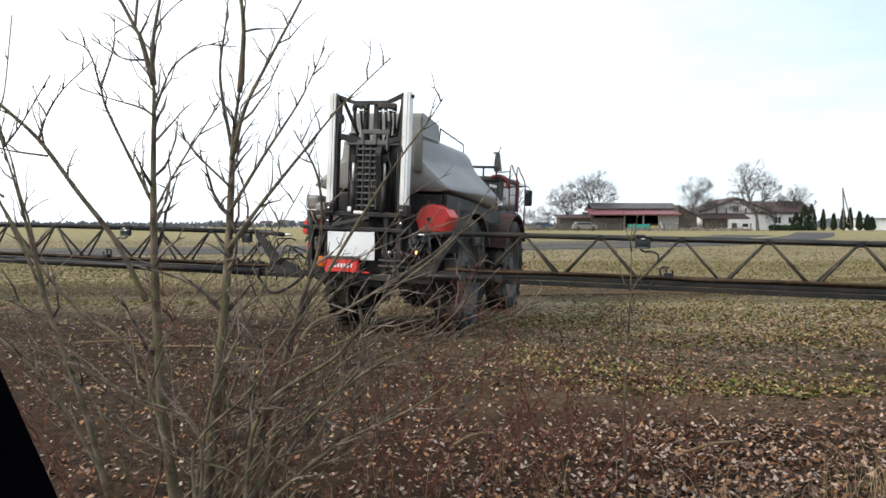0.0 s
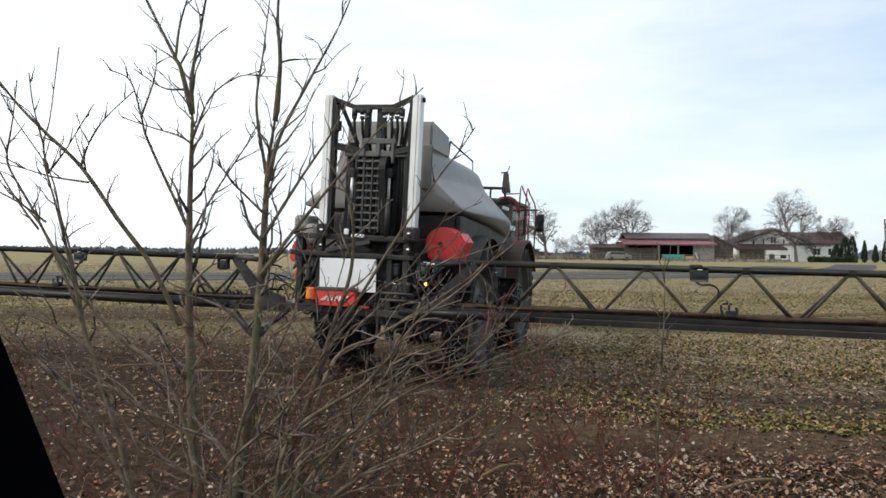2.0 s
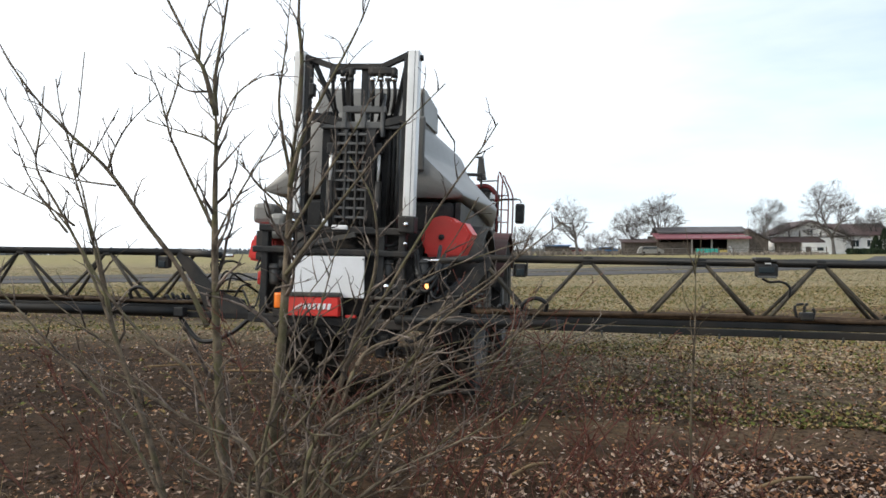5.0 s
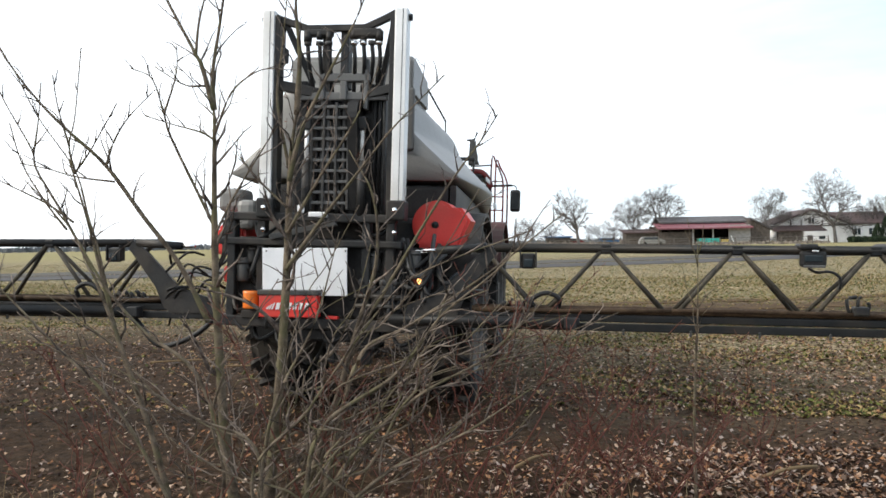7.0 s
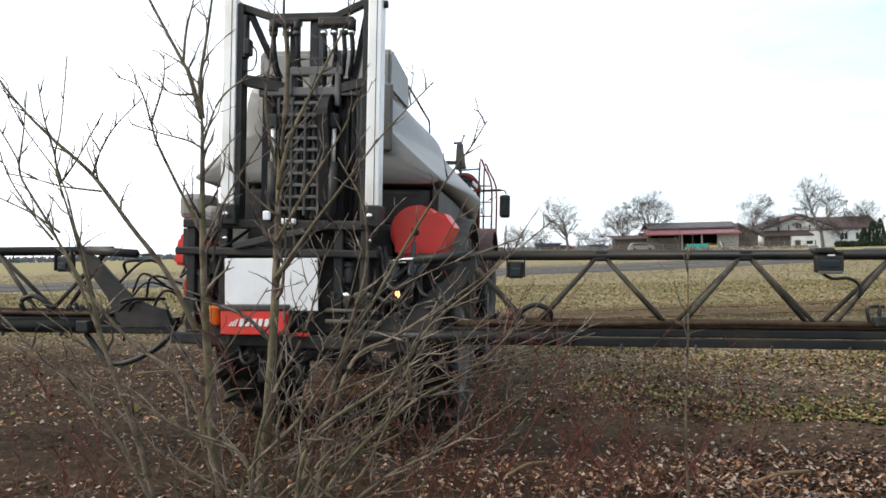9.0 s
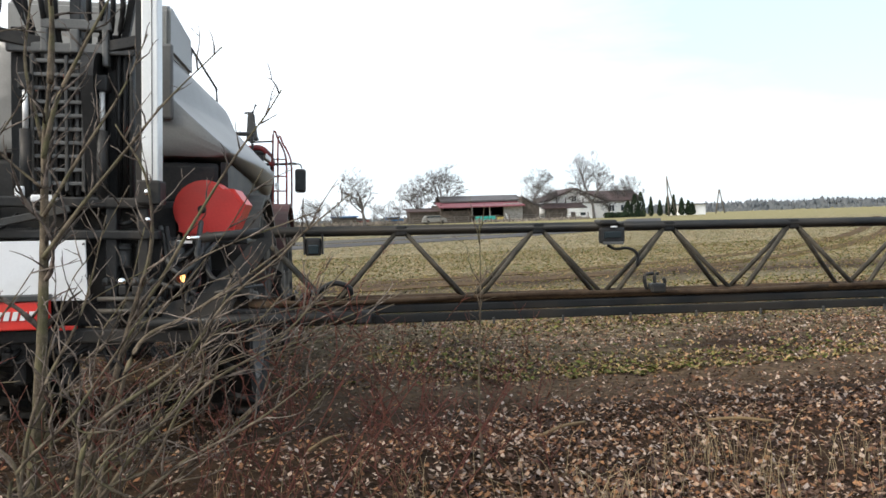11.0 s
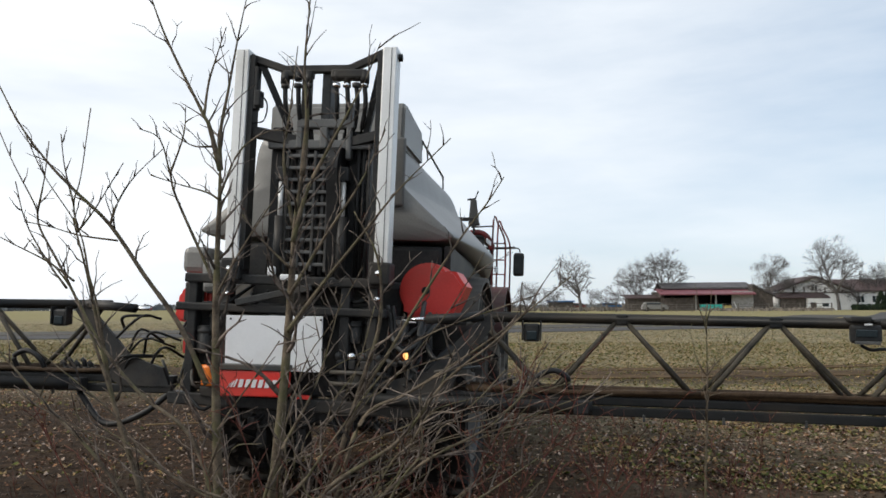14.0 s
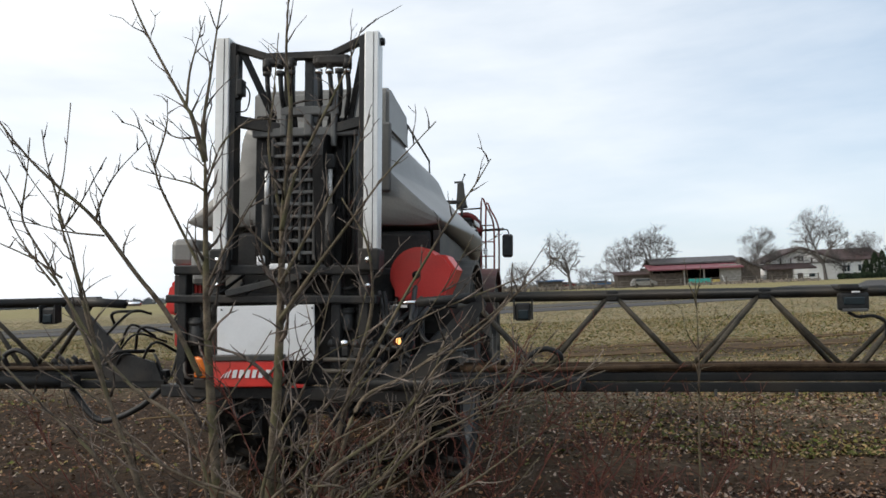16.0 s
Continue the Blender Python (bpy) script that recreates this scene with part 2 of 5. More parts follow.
def field_mesh():
    xs = sorted({round(v, 3) for v in [*np.arange(-14, 16.01, 0.16), *np.arange(-60, 61, 3), *np.arange(-1400, 1401, 100)]})
    ys = sorted({round(v, 3) for v in [-1500, -600, -200, -70, -30, -14, *np.arange(-6, 2.4, 1.2), *np.arange(2.4, 14, 0.12), *np.arange(14, 34, 0.5), *np.arange(34, 150, 4), *np.arange(150, 1800, 75)]})
    verts = [(x, y, lift(x, y) + clod(x, y)) for y in ys for x in xs]
    w = len(xs)
    faces = [(j * w + i, j * w + i + 1, (j + 1) * w + i + 1, (j + 1) * w + i) for j in range(len(ys) - 1) for i in range(w - 1)]
    me = bpy.data.meshes.new("ground")
    me.from_pydata(verts, [], faces)
    me.polygons.foreach_set("use_smooth", [True] * len(faces))
    return me


def field_material():
    """Wet brown soil by the verge, a trodden bare strip, young yellow-green crop beyond it, straw-coloured grass before
    the farm; shade about shrub and sprayer is painted in.
    """
    m = bpy.data.materials.new("field_soil_and_crop")
    m.use_nodes = True
    n, l = m.node_tree.nodes, m.node_tree.links
    p = n["Principled BSDF"]
    p.inputs["Roughness"].default_value, p.inputs["Specular IOR Level"].default_value = 0.9, 0.08
    geo = n.new("ShaderNodeNewGeometry")

    def grain(scale, detail=5, squash=1.0):
        t = n.new("ShaderNodeTexNoise")
        t.inputs["Scale"].default_value, t.inputs["Detail"].default_value, t.inputs["Roughness"].default_value = scale, detail, 0.62
        mp = n.new("ShaderNodeMapping")
        mp.inputs["Scale"].default_value = (squash, 1, 1)
        l.new(geo.outputs["Position"], mp.inputs[0])
        l.new(mp.outputs[0], t.inputs["Vector"])
        return t.outputs[0]

    def tone(fac, a, b, lo=0.35, hi=0.65):
        r = n.new("ShaderNodeMapRange")
        r.inputs[1].default_value, r.inputs[2].default_value = lo, hi
        l.new(fac, r.inputs[0])
        x = n.new("ShaderNodeMix")
        x.data_type = "RGBA"
        for slot, c in ((6, a), (7, b)):
            if isinstance(c, tuple):
                x.inputs[slot].default_value = (*c, 1)
            else:
                l.new(c, x.inputs[slot])
        l.new(r.outputs[0], x.inputs[0])
        return x.outputs[2]

    def maths(op, a, b):
        x = n.new("ShaderNodeMath")
        x.operation = op
        for i, v in enumerate((a, b)):
            if isinstance(v, (int, float)):
                x.inputs[i].default_value = v
            else:
                l.new(v, x.inputs[i])
        return x.outputs[0]

    split = n.new("ShaderNodeSeparateXYZ")
    l.new(geo.outputs["Position"], split.inputs[0])
    wobble = maths("MULTIPLY", maths("SUBTRACT", grain(0.35, 3, 0.4), 0.5), 5.0)
    y = maths("ADD", split.outputs[1], wobble)
    soil = tone(grain(2.2, 6), tone(grain(30, 5), (0.00788, 0.00451, 0.00287), (0.0311, 0.0183, 0.011)), tone(grain(45, 4), (0.0212, 0.0127, 0.00782), (0.0788, 0.046, 0.026)))
    bare = tone(grain(19.2, 7.49, 0.621), tone(grain(2.5, 4), (0.0324, 0.0218, 0.0126), (0.0691, 0.0471, 0.0283)), (0.135, 0.0918, 0.0566))
    crop = tone(grain(10, 6), tone(grain(3, 3), (0.0589, 0.0524, 0.0267), (0.131, 0.11, 0.057)), tone(grain(14, 3), (0.287, 0.23, 0.131), (0.55, 0.43, 0.277), 0.42, 0.58), 0.43, 0.57)
    crop = tone(grain(0.64, 5.48, 0.56), crop, tone(grain(11, 5), (0.0544, 0.0592, 0.0306), (0.217, 0.203, 0.119)), 0.42, 0.72)
    grass = tone(grain(1.49, 4.48, 0.413), (0.20, 0.182, 0.085), (0.30, 0.25, 0.13))

    def band(under, over, edge, soft):
        return tone(y, under, over, edge - soft, edge + soft)

    c = band(soil, bare, 6.0, 0.5)
    c = band(c, soil, 7.3, 0.5)
    patch = maths("ADD", y, maths("MULTIPLY", grain(0.8, 4), 8))
    c = tone(patch, c, crop, 11.0, 17.5)
    c = band(c, soil, 16.6, 1.2)
    c = band(c, bare, 18.4, 1.2)
    c = band(c, crop, 20.6, 1.4)
    # wet soil, darkened further so its colour holds shade of shrub and sprayer
    wet_shade = tone(grain(9, 6), tone(grain(40, 4), (0.007, 0.005, 0.0035), (0.03, 0.02, 0.013)), (0.065, 0.04, 0.023))
    inner = tone(maths("ADD", split.outputs[0], maths("MULTIPLY", wobble, 0.6)), wet_shade, c, -1.6, 2.0)
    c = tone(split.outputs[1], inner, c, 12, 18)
    c = tone(split.outputs[1], c, grass, 70, 90)
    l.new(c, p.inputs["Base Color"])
    bp = n.new("ShaderNodeBump")
    bp.inputs["Strength"].default_value, bp.inputs["Distance"].default_value = 0.9, 0.04
    l.new(maths("ADD", grain(22, 6), maths("MULTIPLY", grain(5, 3), 1.5)), bp.inputs["Height"])
    l.new(bp.outputs[0], p.inputs["Normal"])
    return m


ground_mesh = field_mesh()
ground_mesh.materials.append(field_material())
tagged(new("ground", ground_mesh), "brown field soil turning to yellow-green young crop", "field", kind="structure")


def scatter(name, count, x_of, y_lo, y_hi, power, size, mat, label, blades=1, tall=0.4, keep=None, seed=1):
    """Many small bent leaves strewn on the field, joined into one mesh."""
    rng = np.random.default_rng(seed)
    verts, faces = [], []
    made = 0
    while made < count:
        y = y_lo + (y_hi - y_lo) * rng.random() ** power
        lo, hi = x_of(y)
        x = lo + (hi - lo) * rng.random()
        if keep and rng.random() > keep(x, y):
            made += 0.25
            continue
        made += 1
        z = lift(x, y) + clod(x, y) + 0.004
        turn0 = rng.random() * 6.283
        for b in range(blades):
            a = turn0 + b * 6.283 / blades + rng.normal() * 0.3
            s = rng.uniform(*size)
            w = s * rng.uniform(0.28, 0.5)
            u = np.array((math.cos(a), math.sin(a)))
            v = np.array((-u[1], u[0]))
            rise = s * tall * rng.random()
            mid = s * tall * rng.uniform(-0.1, 0.6)
            base = len(verts)
            for along, across, h in ((0, 0, 0), (s * 0.5, w, mid), (s, 0, rise), (s * 0.5, -w, mid + s * tall * rng.uniform(-0.3, 0.3)), ):
                verts.append((x + u[0] * along + v[0] * across, y + u[1] * along + v[1] * across, z + max(h, 0)))
            faces.append((base, base + 1, base + 2, base + 3))
    me = bpy.data.meshes.new(name)
    me.from_pydata(verts, [], faces)
    me.materials.append(mat)
    return tagged(new(name, me), label, "plants", kind="stuff")


def fan(y):
    return (-0.75 * y - 1.5, 1.05 * y + 1.5)


def patchy(x, y):
    k = 0.72 + 0.9 * noise.noise((x * 0.35, y * 0.8, 9))
    track = 0.5 if 5.9 < y + 0.3 * noise.noise((x * 0.3, 0, 4)) < 7.2 and x > 0 else 1.0
    # thinner litter darkens the ground, painting in shade besides the damp
    damp_shade = min(max((x + 2.4) / 4.0, 0.34), 1) if y < 14 else 1.0
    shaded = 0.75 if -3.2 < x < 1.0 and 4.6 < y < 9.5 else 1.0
    return min(max(k, 0.12), 1) * track * damp_shade * shaded


def green_patch(x, y):
    k = 0.26 + 1.0 * noise.noise((x * 0.3, y * 0.5, 22)) + 0.08 * (y - 9) - (0.75 if x < 1.5 + 1.5 * noise.noise((x * 0.5, y * 0.5, 31)) and y < 15 else 0)
    return min(max(k, 0.03), 1) * (0.35 if 16 < y < 20 else 1.0)


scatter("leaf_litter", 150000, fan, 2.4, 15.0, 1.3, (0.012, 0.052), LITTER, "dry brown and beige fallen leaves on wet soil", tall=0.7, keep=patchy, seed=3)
scatter("leaf_litter", 14000, lambda y: (-6, 7), -4, 2.4, 1.0, (0.014, 0.05), LITTER, "dry brown and beige fallen leaves on wet soil", tall=0.7, seed=4)
scatter("crop_seedlings", 70000, fan, 7.0, 34, 1.3, (0.018, 0.062), SEEDLING, "young yellow-green crop plants in loose patches", blades=3, tall=0.8, keep=green_patch, seed=5)
scatter("crop_seedlings", 42000, fan, 26, 68, 1.0, (0.03, 0.085), SEEDLING, "young yellow-green crop plants in loose patches", blades=2, tall=0.8, keep=green_patch, seed=6)


def strip(name, line, width, mat, label, rise=0.02):
    """A band that follows a line over the field."""
    pts = smooth_line([(x, y, 0) for x, y in line], 8)
    bm = bmesh.new()
    rows = []
    for i, p in enumerate(pts):
        way = (pts[min(i + 1, len(pts) - 1)] - pts[max(i - 1, 0)]).normalized()
        side = Vector((-way.y, way.x, 0))
        row = []
        for k in (-1, -0.96, 0, 0.96, 1):
            q = p + side * k * width / 2
            row.append(bm.verts.new((q.x, q.y, lift(q.x, q.y) + (rise if abs(k) < 0.99 else -0.05))))
        rows.append(row)
    for a, b in zip(rows, rows[1:]):
        for i in range(4):
            bm.faces.new((a[i], a[i + 1], b[i + 1], b[i]))
    ob = part(name, bm, mat)
    return tagged(ob, label, "road", kind="structure")


ASPHALT = material("worn_asphalt", (0.06, 0.058, 0.057), (0.095, 0.09, 0.088), 0.5, 0.9, bump=0.1, fine=9, spec=0.1)
VERGE = material("dark_road_verge", (0.03, 0.026, 0.02), (0.06, 0.05, 0.036), 0.6, 0.9, bump=0.3, fine=8)
strip("road", [(-120, 22), (-60, 32), (-16, 43), (12, 53.5), (26, 64), (40, 82), (52, 104)], 5.0, ASPHALT, "worn dark grey asphalt lane across the field", 0.05)
strip("verge", [(-120, 29), (-60, 39), (-18, 49.5), (9, 60), (23, 71), (37, 90)], 6.0, VERGE, "dark brown strip beside the lane", 0.035)
TRACK = material("bare_track_soil", (0.045, 0.028, 0.014), (0.12, 0.076, 0.038), 3, 0.95, bump=0.3, fine=22, spec=0.1)
for off in (0.0, 2.1):
    strip("wheel_track", [(1.0 + off * 0.3, 17.5 + off), (9, 19 + off), (17, 23.0 + off), (27, 31 + off), (42, 46 + off), (66, 72 + off)], 0.75, TRACK, "bare brown wheel track curving through the crop", 0.015)


# ---- the field sprayer (x to its right, y ahead, z up from the soil under its lift mast) ----
sprayer = tagged(new("field_sprayer"), "grey and red self-propelled field sprayer reversing with its boom unfolded", "sprayer")


TANK_RIBS = [  # y, belly, skirt half width, skirt height, shoulder half width, shoulder height, crown half width, crown height
    (0.75, 2.21, 1.09, 2.25, 0.635, 2.68, 0.57, 3.07),
    (1.15, 2.18, 1.12, 2.23, 0.64, 2.68, 0.57, 3.07),
    (1.80, 2.14, 1.12, 2.24, 0.64, 2.69, 0.54, 3.04),
    (2.50, 2.09, 1.10, 2.25, 0.64, 2.70, 0.51, 3.02),
    (3.22, 2.02, 1.06, 2.25, 0.63, 2.71, 0.49, 3.00),
    (3.30, 2.01, 1.05, 2.25, 0.63, 2.69, 0.56, 2.75),
    (3.65, 1.97, 1.02, 2.22, 0.64, 2.58, 0.54, 2.67),
    (4.00, 1.96, 0.96, 2.17, 0.62, 2.42, 0.48, 2.51),
    (4.25, 1.99, 0.84, 2.10, 0.54, 2.22, 0.40, 2.30),
]


def tank_section(y):
    """Half outline of the tank at y: (half width, height) from the belly to the crown."""
    ys = [row[0] for row in TANK_RIBS]
    belly, skirt, edge, waist, shoulder, top, crown = [float(np.interp(y, ys, [row[k] for row in TANK_RIBS])) for k in range(1, 8)]
    return [(skirt - 0.13, belly), (skirt - 0.05, belly + 0.01), (skirt, edge), (waist + 0.05, shoulder - 0.07), (waist, shoulder),
            (waist * 0.35 + top * 0.65 + 0.02, shoulder * 0.35 + crown * 0.65), (top + 0.01, crown - 0.05), (top - 0.05, crown), (top - 0.25, crown + 0.01)]


def build_tank():
    bm = bmesh.new()
    hard = bm.edges.layers.float.new("crease_edge")
    rings = []
    ys = [0.75, 0.79, 1.0, 1.3, 1.8, 2.2, 2.6, 3.0, 3.18, 3.22, 3.30, 3.36, 3.55, 3.8, 4.0, 4.16, 4.25]
    for y in ys:
        half = tank_section(y)
        aside = -0.14 * max(0, 1 - (y - 0.75) / 2.2)
        rings.append([bm.verts.new((aside + x, y, z)) for x, z in half] + [bm.verts.new((aside - x, y, z)) for x, z in half[::-1]])
    n = len(rings[0])
    for a, b in zip(rings, rings[1:]):
        for i in range(n):
            bm.faces.new((a[i], a[(i + 1) % n], b[(i + 1) % n], b[i]))
    ends = [bm.faces.new(rings[0]), bm.faces.new(rings[-1][::-1])]
    for e in ends[0].edges:
        e[hard] = 0.9
    for ring0, ring1 in zip(rings, rings[1:]):
        for i in (0, 2, 4, 7, n - 1, n - 3, n - 5, n - 8):
            e = bm.edges.get((ring0[i], ring1[i]))
            e[hard] = 0.7
    for ring in (rings[9], rings[10]):
        for i in range(5, n - 5):
            e = bm.edges.get((ring[i], ring[i + 1]))
            if e:
                e[hard] = 0.7
    ob = part("tank", bm, TANK, sprayer, "grey moulded plastic spray tank with flared skirt")
    ob.data.polygons.foreach_set("use_smooth", [True] * len(ob.data.polygons))
    sm = ob.modifiers.new("round", "SUBSURF")
    sm.levels = sm.render_levels = 2
    return ob


tank = build_tank()
PANEL = material("grey_panel", (0.07, 0.07, 0.068), (0.11, 0.11, 0.105), 3, 0.5, bump=0.05)
# raised rear hump with its lid, rail along the crown, dark belly edge, recessed service panel
hump = bmesh.new()
prism(hump, [(0.76, 3.0), (0.77, 3.33), (0.84, 3.37), (1.56, 3.29), (1.64, 2.98)], 0, -0.66, 0.50)
bmesh.ops.bevel(hump, geom=hump.edges[:], offset=0.025, segments=2, affect="EDGES")
part("tank_hump", hump, TANK, tank)
part("tank_lid", boxed((-0.25, 2.2, 3.0), (0.25, 2.65, 3.09), 0.03), STEEL, tank, "black filler lid")
part("service_panel", boxed((0.40, 0.715, 2.48), (0.53, 0.76, 3.05), 0.02), TANK_DARK, tank, "darker grey moulded rear strip")
for s in (-1, 1):
    pipe("tank_rail", [(0.46 * s, 1.70, 3.04), (0.47 * s, 1.72, 3.24), (0.46 * s, 3.08, 3.13), (0.46 * s, 3.12, 3.0)], 0.012, STEEL, tank, 6)
    bm = bmesh.new()
    prism(bm, [(0.78, 2.17), (0.78, 1.92), (1.5, 1.86), (3.0, 1.80), (3.7, 1.74), (4.2, 1.76), (4.2, 1.97), (3.6, 2.0), (2.4, 2.10)], 0, 0.87 * s, 0.925 * s)
    part("tank_underside_trim", bm, STEEL, tank)
part("tank_cradle", boxed((-0.86, 0.78, 1.84), (0.86, 3.0, 2.17), 0.04), STEEL, sprayer)
for i in range(4):
    part("logo_bar", boxed((0.975, 3.05 + i * 0.13, 2.40), (0.99, 3.14 + i * 0.13, 2.45), 0.004), WHITE, tank, "faint white lettering bar")
part("type_plate", boxed((1.05, 3.35, 2.09), (1.065, 3.75, 2.16), 0.004), WHITE, tank, "white type plate")

REAR_AXLE, FRONT_AXLE = 1.75, 4.85
# chassis, axles and body under the tank
for s in (-1, 1):
    part("chassis_rail", boxed((0.36 * s - 0.06, 0.15, 1.02), (0.36 * s + 0.06, 6.9, 1.24), 0.015), STEEL, sprayer)
for y in (REAR_AXLE, FRONT_AXLE):
    part("axle", boxed((-0.86, y - 0.10, 0.80), (0.86, y + 0.10, 1.0), 0.03), STEEL, sprayer)
part("pump_housing", boxed((-0.62, 0.45, 1.2), (0.62, 1.6, 1.86), 0.05), STEEL, sprayer)
part("body_block", boxed((-0.66, 1.6, 1.05), (0.66, 4.3, 1.86), 0.06), STEEL, sprayer)
part("belly_tank", boxed((-0.5, 2.4, 0.72), (0.5, 4.1, 1.05), 0.08), STEEL, sprayer)


def fender(y, x0, x1, mat, label):
    bm = bmesh.new()
    ro, ri = 1.04, 1.0
    out = [(y + ro * math.cos(a), 0.92 + ro * math.sin(a)) for a in np.linspace(radians(28), radians(158), 18)]
    inn = [(y + ri * math.cos(a), 0.92 + ri * math.sin(a)) for a in np.linspace(radians(158), radians(28), 18)]
    prism(bm, out + inn, 0, x0, x1)
    return part("fender", bm, mat, sprayer, label)


for s in (-1, 1):
    fender(REAR_AXLE, 0.72 * s, 1.13 * s, FENDER_GREY, "dusty dark grey rear fender")
    fender(FRONT_AXLE, 0.72 * s, 1.12 * s, FENDER, "dusty maroon front fender")
    part("mud_flap", boxed((0.78 * s - 0.16, 0.63, 0.72), (0.78 * s + 0.2, 0.66, 1.35), 0.006), HOSE, sprayer)

# cab with glazing, beacon and access rails, all set forward of the tank
behind_cab = list(sprayer.children)
cab = part("cab", boxed((-0.70, 4.35, 1.45), (0.70, 6.0, 1.95), 0.06), STEEL, sprayer, "dusty dark cab with red pillars")
for x in (-0.70, 0.70):
    for y in (4.40, 5.95):
        part("cab_post", boxed((x - 0.04, y - 0.04, 1.93), (x + 0.04, y + 0.04, 2.52), 0.015), STEEL, cab)
part("cab_roof", boxed((-0.76, 4.35, 2.50), (0.76, 6.0, 2.62), 0.06), STEEL, cab, "dark cab roof")
pipe("red_cab_edge", [(0.50, 4.36, 2.60), (0.68, 4.38, 2.62), (0.80, 4.40, 2.54), (0.86, 4.42, 2.38)], 0.04, DULL_RED, cab, 10, "red rounded cab edge", 5)
part("rear_window", boxed((-0.66, 4.39, 1.94), (0.66, 4.41, 2.5)), GLASS, cab, "dark cab glass")
for x in (-0.70, 0.70):
    part("side_window", boxed((x - 0.008, 4.45, 1.94), (x + 0.008, 5.9, 2.5)), GLASS, cab, "dark cab glass")
part("hood", boxed((-0.6, 5.95, 1.3), (0.6, 6.5, 1.85), 0.1), DULL_RED, sprayer, "dusty red front hood")
part("headlamp_bar", boxed((-0.70, 4.30, 2.77), (0.62, 4.36, 2.82), 0.01), STEEL, sprayer)
for x in (0.05, 0.33, 0.60):
    part("bar_post", boxed((x - 0.015, 4.31, 2.60), (x + 0.015, 4.35, 2.79), 0.004), STEEL, sprayer)
bm = bmesh.new()
prism(bm, [(0.50, 2.72), (0.66, 2.74), (0.62, 2.86), (0.60, 3.10), (0.52, 3.10), (0.51, 2.9)], 1, 4.48, 4.60)
bmesh.ops.bevel(bm, geom=bm.edges[:], offset=0.012, segments=1, affect="EDGES")
exhaust = part("exhaust", bm, GREY_STEEL, sprayer, "dark green-grey exhaust stack")
pipe("exhaust_flap", [(0.47, 4.54, 3.10), (0.58, 4.54, 3.11), (0.62, 4.54, 3.22)], 0.016, STEEL, exhaust, 6)
rail = pipe("access_rail", [(0.86, 4.45, 1.75), (0.86, 4.45, 2.80), (0.93, 4.45, 2.74), (1.02, 4.45, 2.54), (1.04, 4.45, 2.3), (1.04, 4.45, 1.6)], 0.014, DULL_RED, sprayer, 6, "thin red access rail", 4)
pipe("access_rail", [(0.88, 5.0, 1.75), (0.88, 5.0, 2.80), (0.95, 5.0, 2.74), (1.05, 5.0, 2.54), (1.07, 5.0, 2.3), (1.07, 5.0, 1.6)], 0.014, DULL_RED, sprayer, 6, "thin red access rail", 4)
for z in (2.05, 2.25, 2.48):
    pipe("rung", [(0.86, 4.45, z), (1.04, 4.45, z)], 0.010, DULL_RED, rail, 6)
pipe("handrail", [(0.55, 4.45, 2.70), (0.86, 4.45, 2.72)], 0.012, STEEL, rail, 6)
pipe("handrail", [(0.60, 4.45, 2.40), (0.86, 4.45, 2.40)], 0.012, STEEL, rail, 6)
arm = bar("mirror_arm", (0.72, 4.66, 2.42), (1.16, 4.66, 2.44), 0.05, 0.03, STEEL, sprayer)
pipe("mirror_bracket", [(1.14, 4.66, 2.44), (1.21, 4.66, 2.43), (1.23, 4.66, 2.38)], 0.010, STEEL, arm, 6, "", 3)
mirror = part("wing_mirror", boxed((1.14, 4.60, 2.04), (1.29, 4.70, 2.37), 0.035), STEEL, sprayer, "black wing mirror")
glass = part("mirror_glass", boxed((-0.055, -0.003, -0.13), (0.055, 0.003, 0.13)), MIRROR, mirror, "reflecting mirror glass")
glass.matrix_basis = pose(1.215, 4.575, 2.205, 9, 0, 0)
for ob in sprayer.children:
    if ob not in behind_cab:
        ob.matrix_basis = pose(0, 0.72, 0.09)


# ---- wheels ----
def wheel_mesh():
    """A tall lugged tyre about its own axis."""
    bm = bmesh.new()
    profile = [(0.62, -0.15), (0.68, -0.185), (0.80, -0.20), (0.88, -0.18), (0.905, -0.10), (0.91, 0), (0.905, 0.10), (0.88, 0.18), (0.80, 0.20), (0.68, 0.185), (0.62, 0.15)]
    n = 40
    rings = []
    for i in range(n):
        a = 2 * math.pi * i / n
        rings.append([bm.verts.new((w, r * math.cos(a), r * math.sin(a))) for r, w in profile])
    for i in range(n):
        a, b = rings[i], rings[(i + 1) % n]
        for k in range(len(profile)):
            j = (k + 1) % len(profile)
            bm.faces.new((a[k], a[j], b[j], b[k]))
    return bm


def lug_mesh(s):
    """One slanting tread lug at the top of the tyre, on side s."""
    bm = bmesh.new()
    quad = []
    for r in (0.885, 0.955):
        for w, a, d in ((-0.01 * s, 0.0, -0.035), (-0.01 * s, 0.0, 0.035), (0.195 * s, 0.157, 0.035), (0.195 * s, 0.157, -0.035)):
            rr = r if abs(w) < 0.05 else r - 0.015
            quad.append(bm.verts.new((w, rr * math.cos(a + d), rr * math.sin(a + d))))
    for f in ((0, 1, 2, 3), (4, 5, 6, 7), (0, 1, 5, 4), (1, 2, 6, 5), (2, 3, 7, 6), (3, 0, 4, 7)):
        bm.faces.new([quad[k] for k in f])
    bmesh.ops.recalc_face_normals(bm, faces=bm.faces[:])
    me = bpy.data.meshes.new("lug")
    bm.to_mesh(me)
    bm.free()
    me.materials.append(RUBBER)
    return me


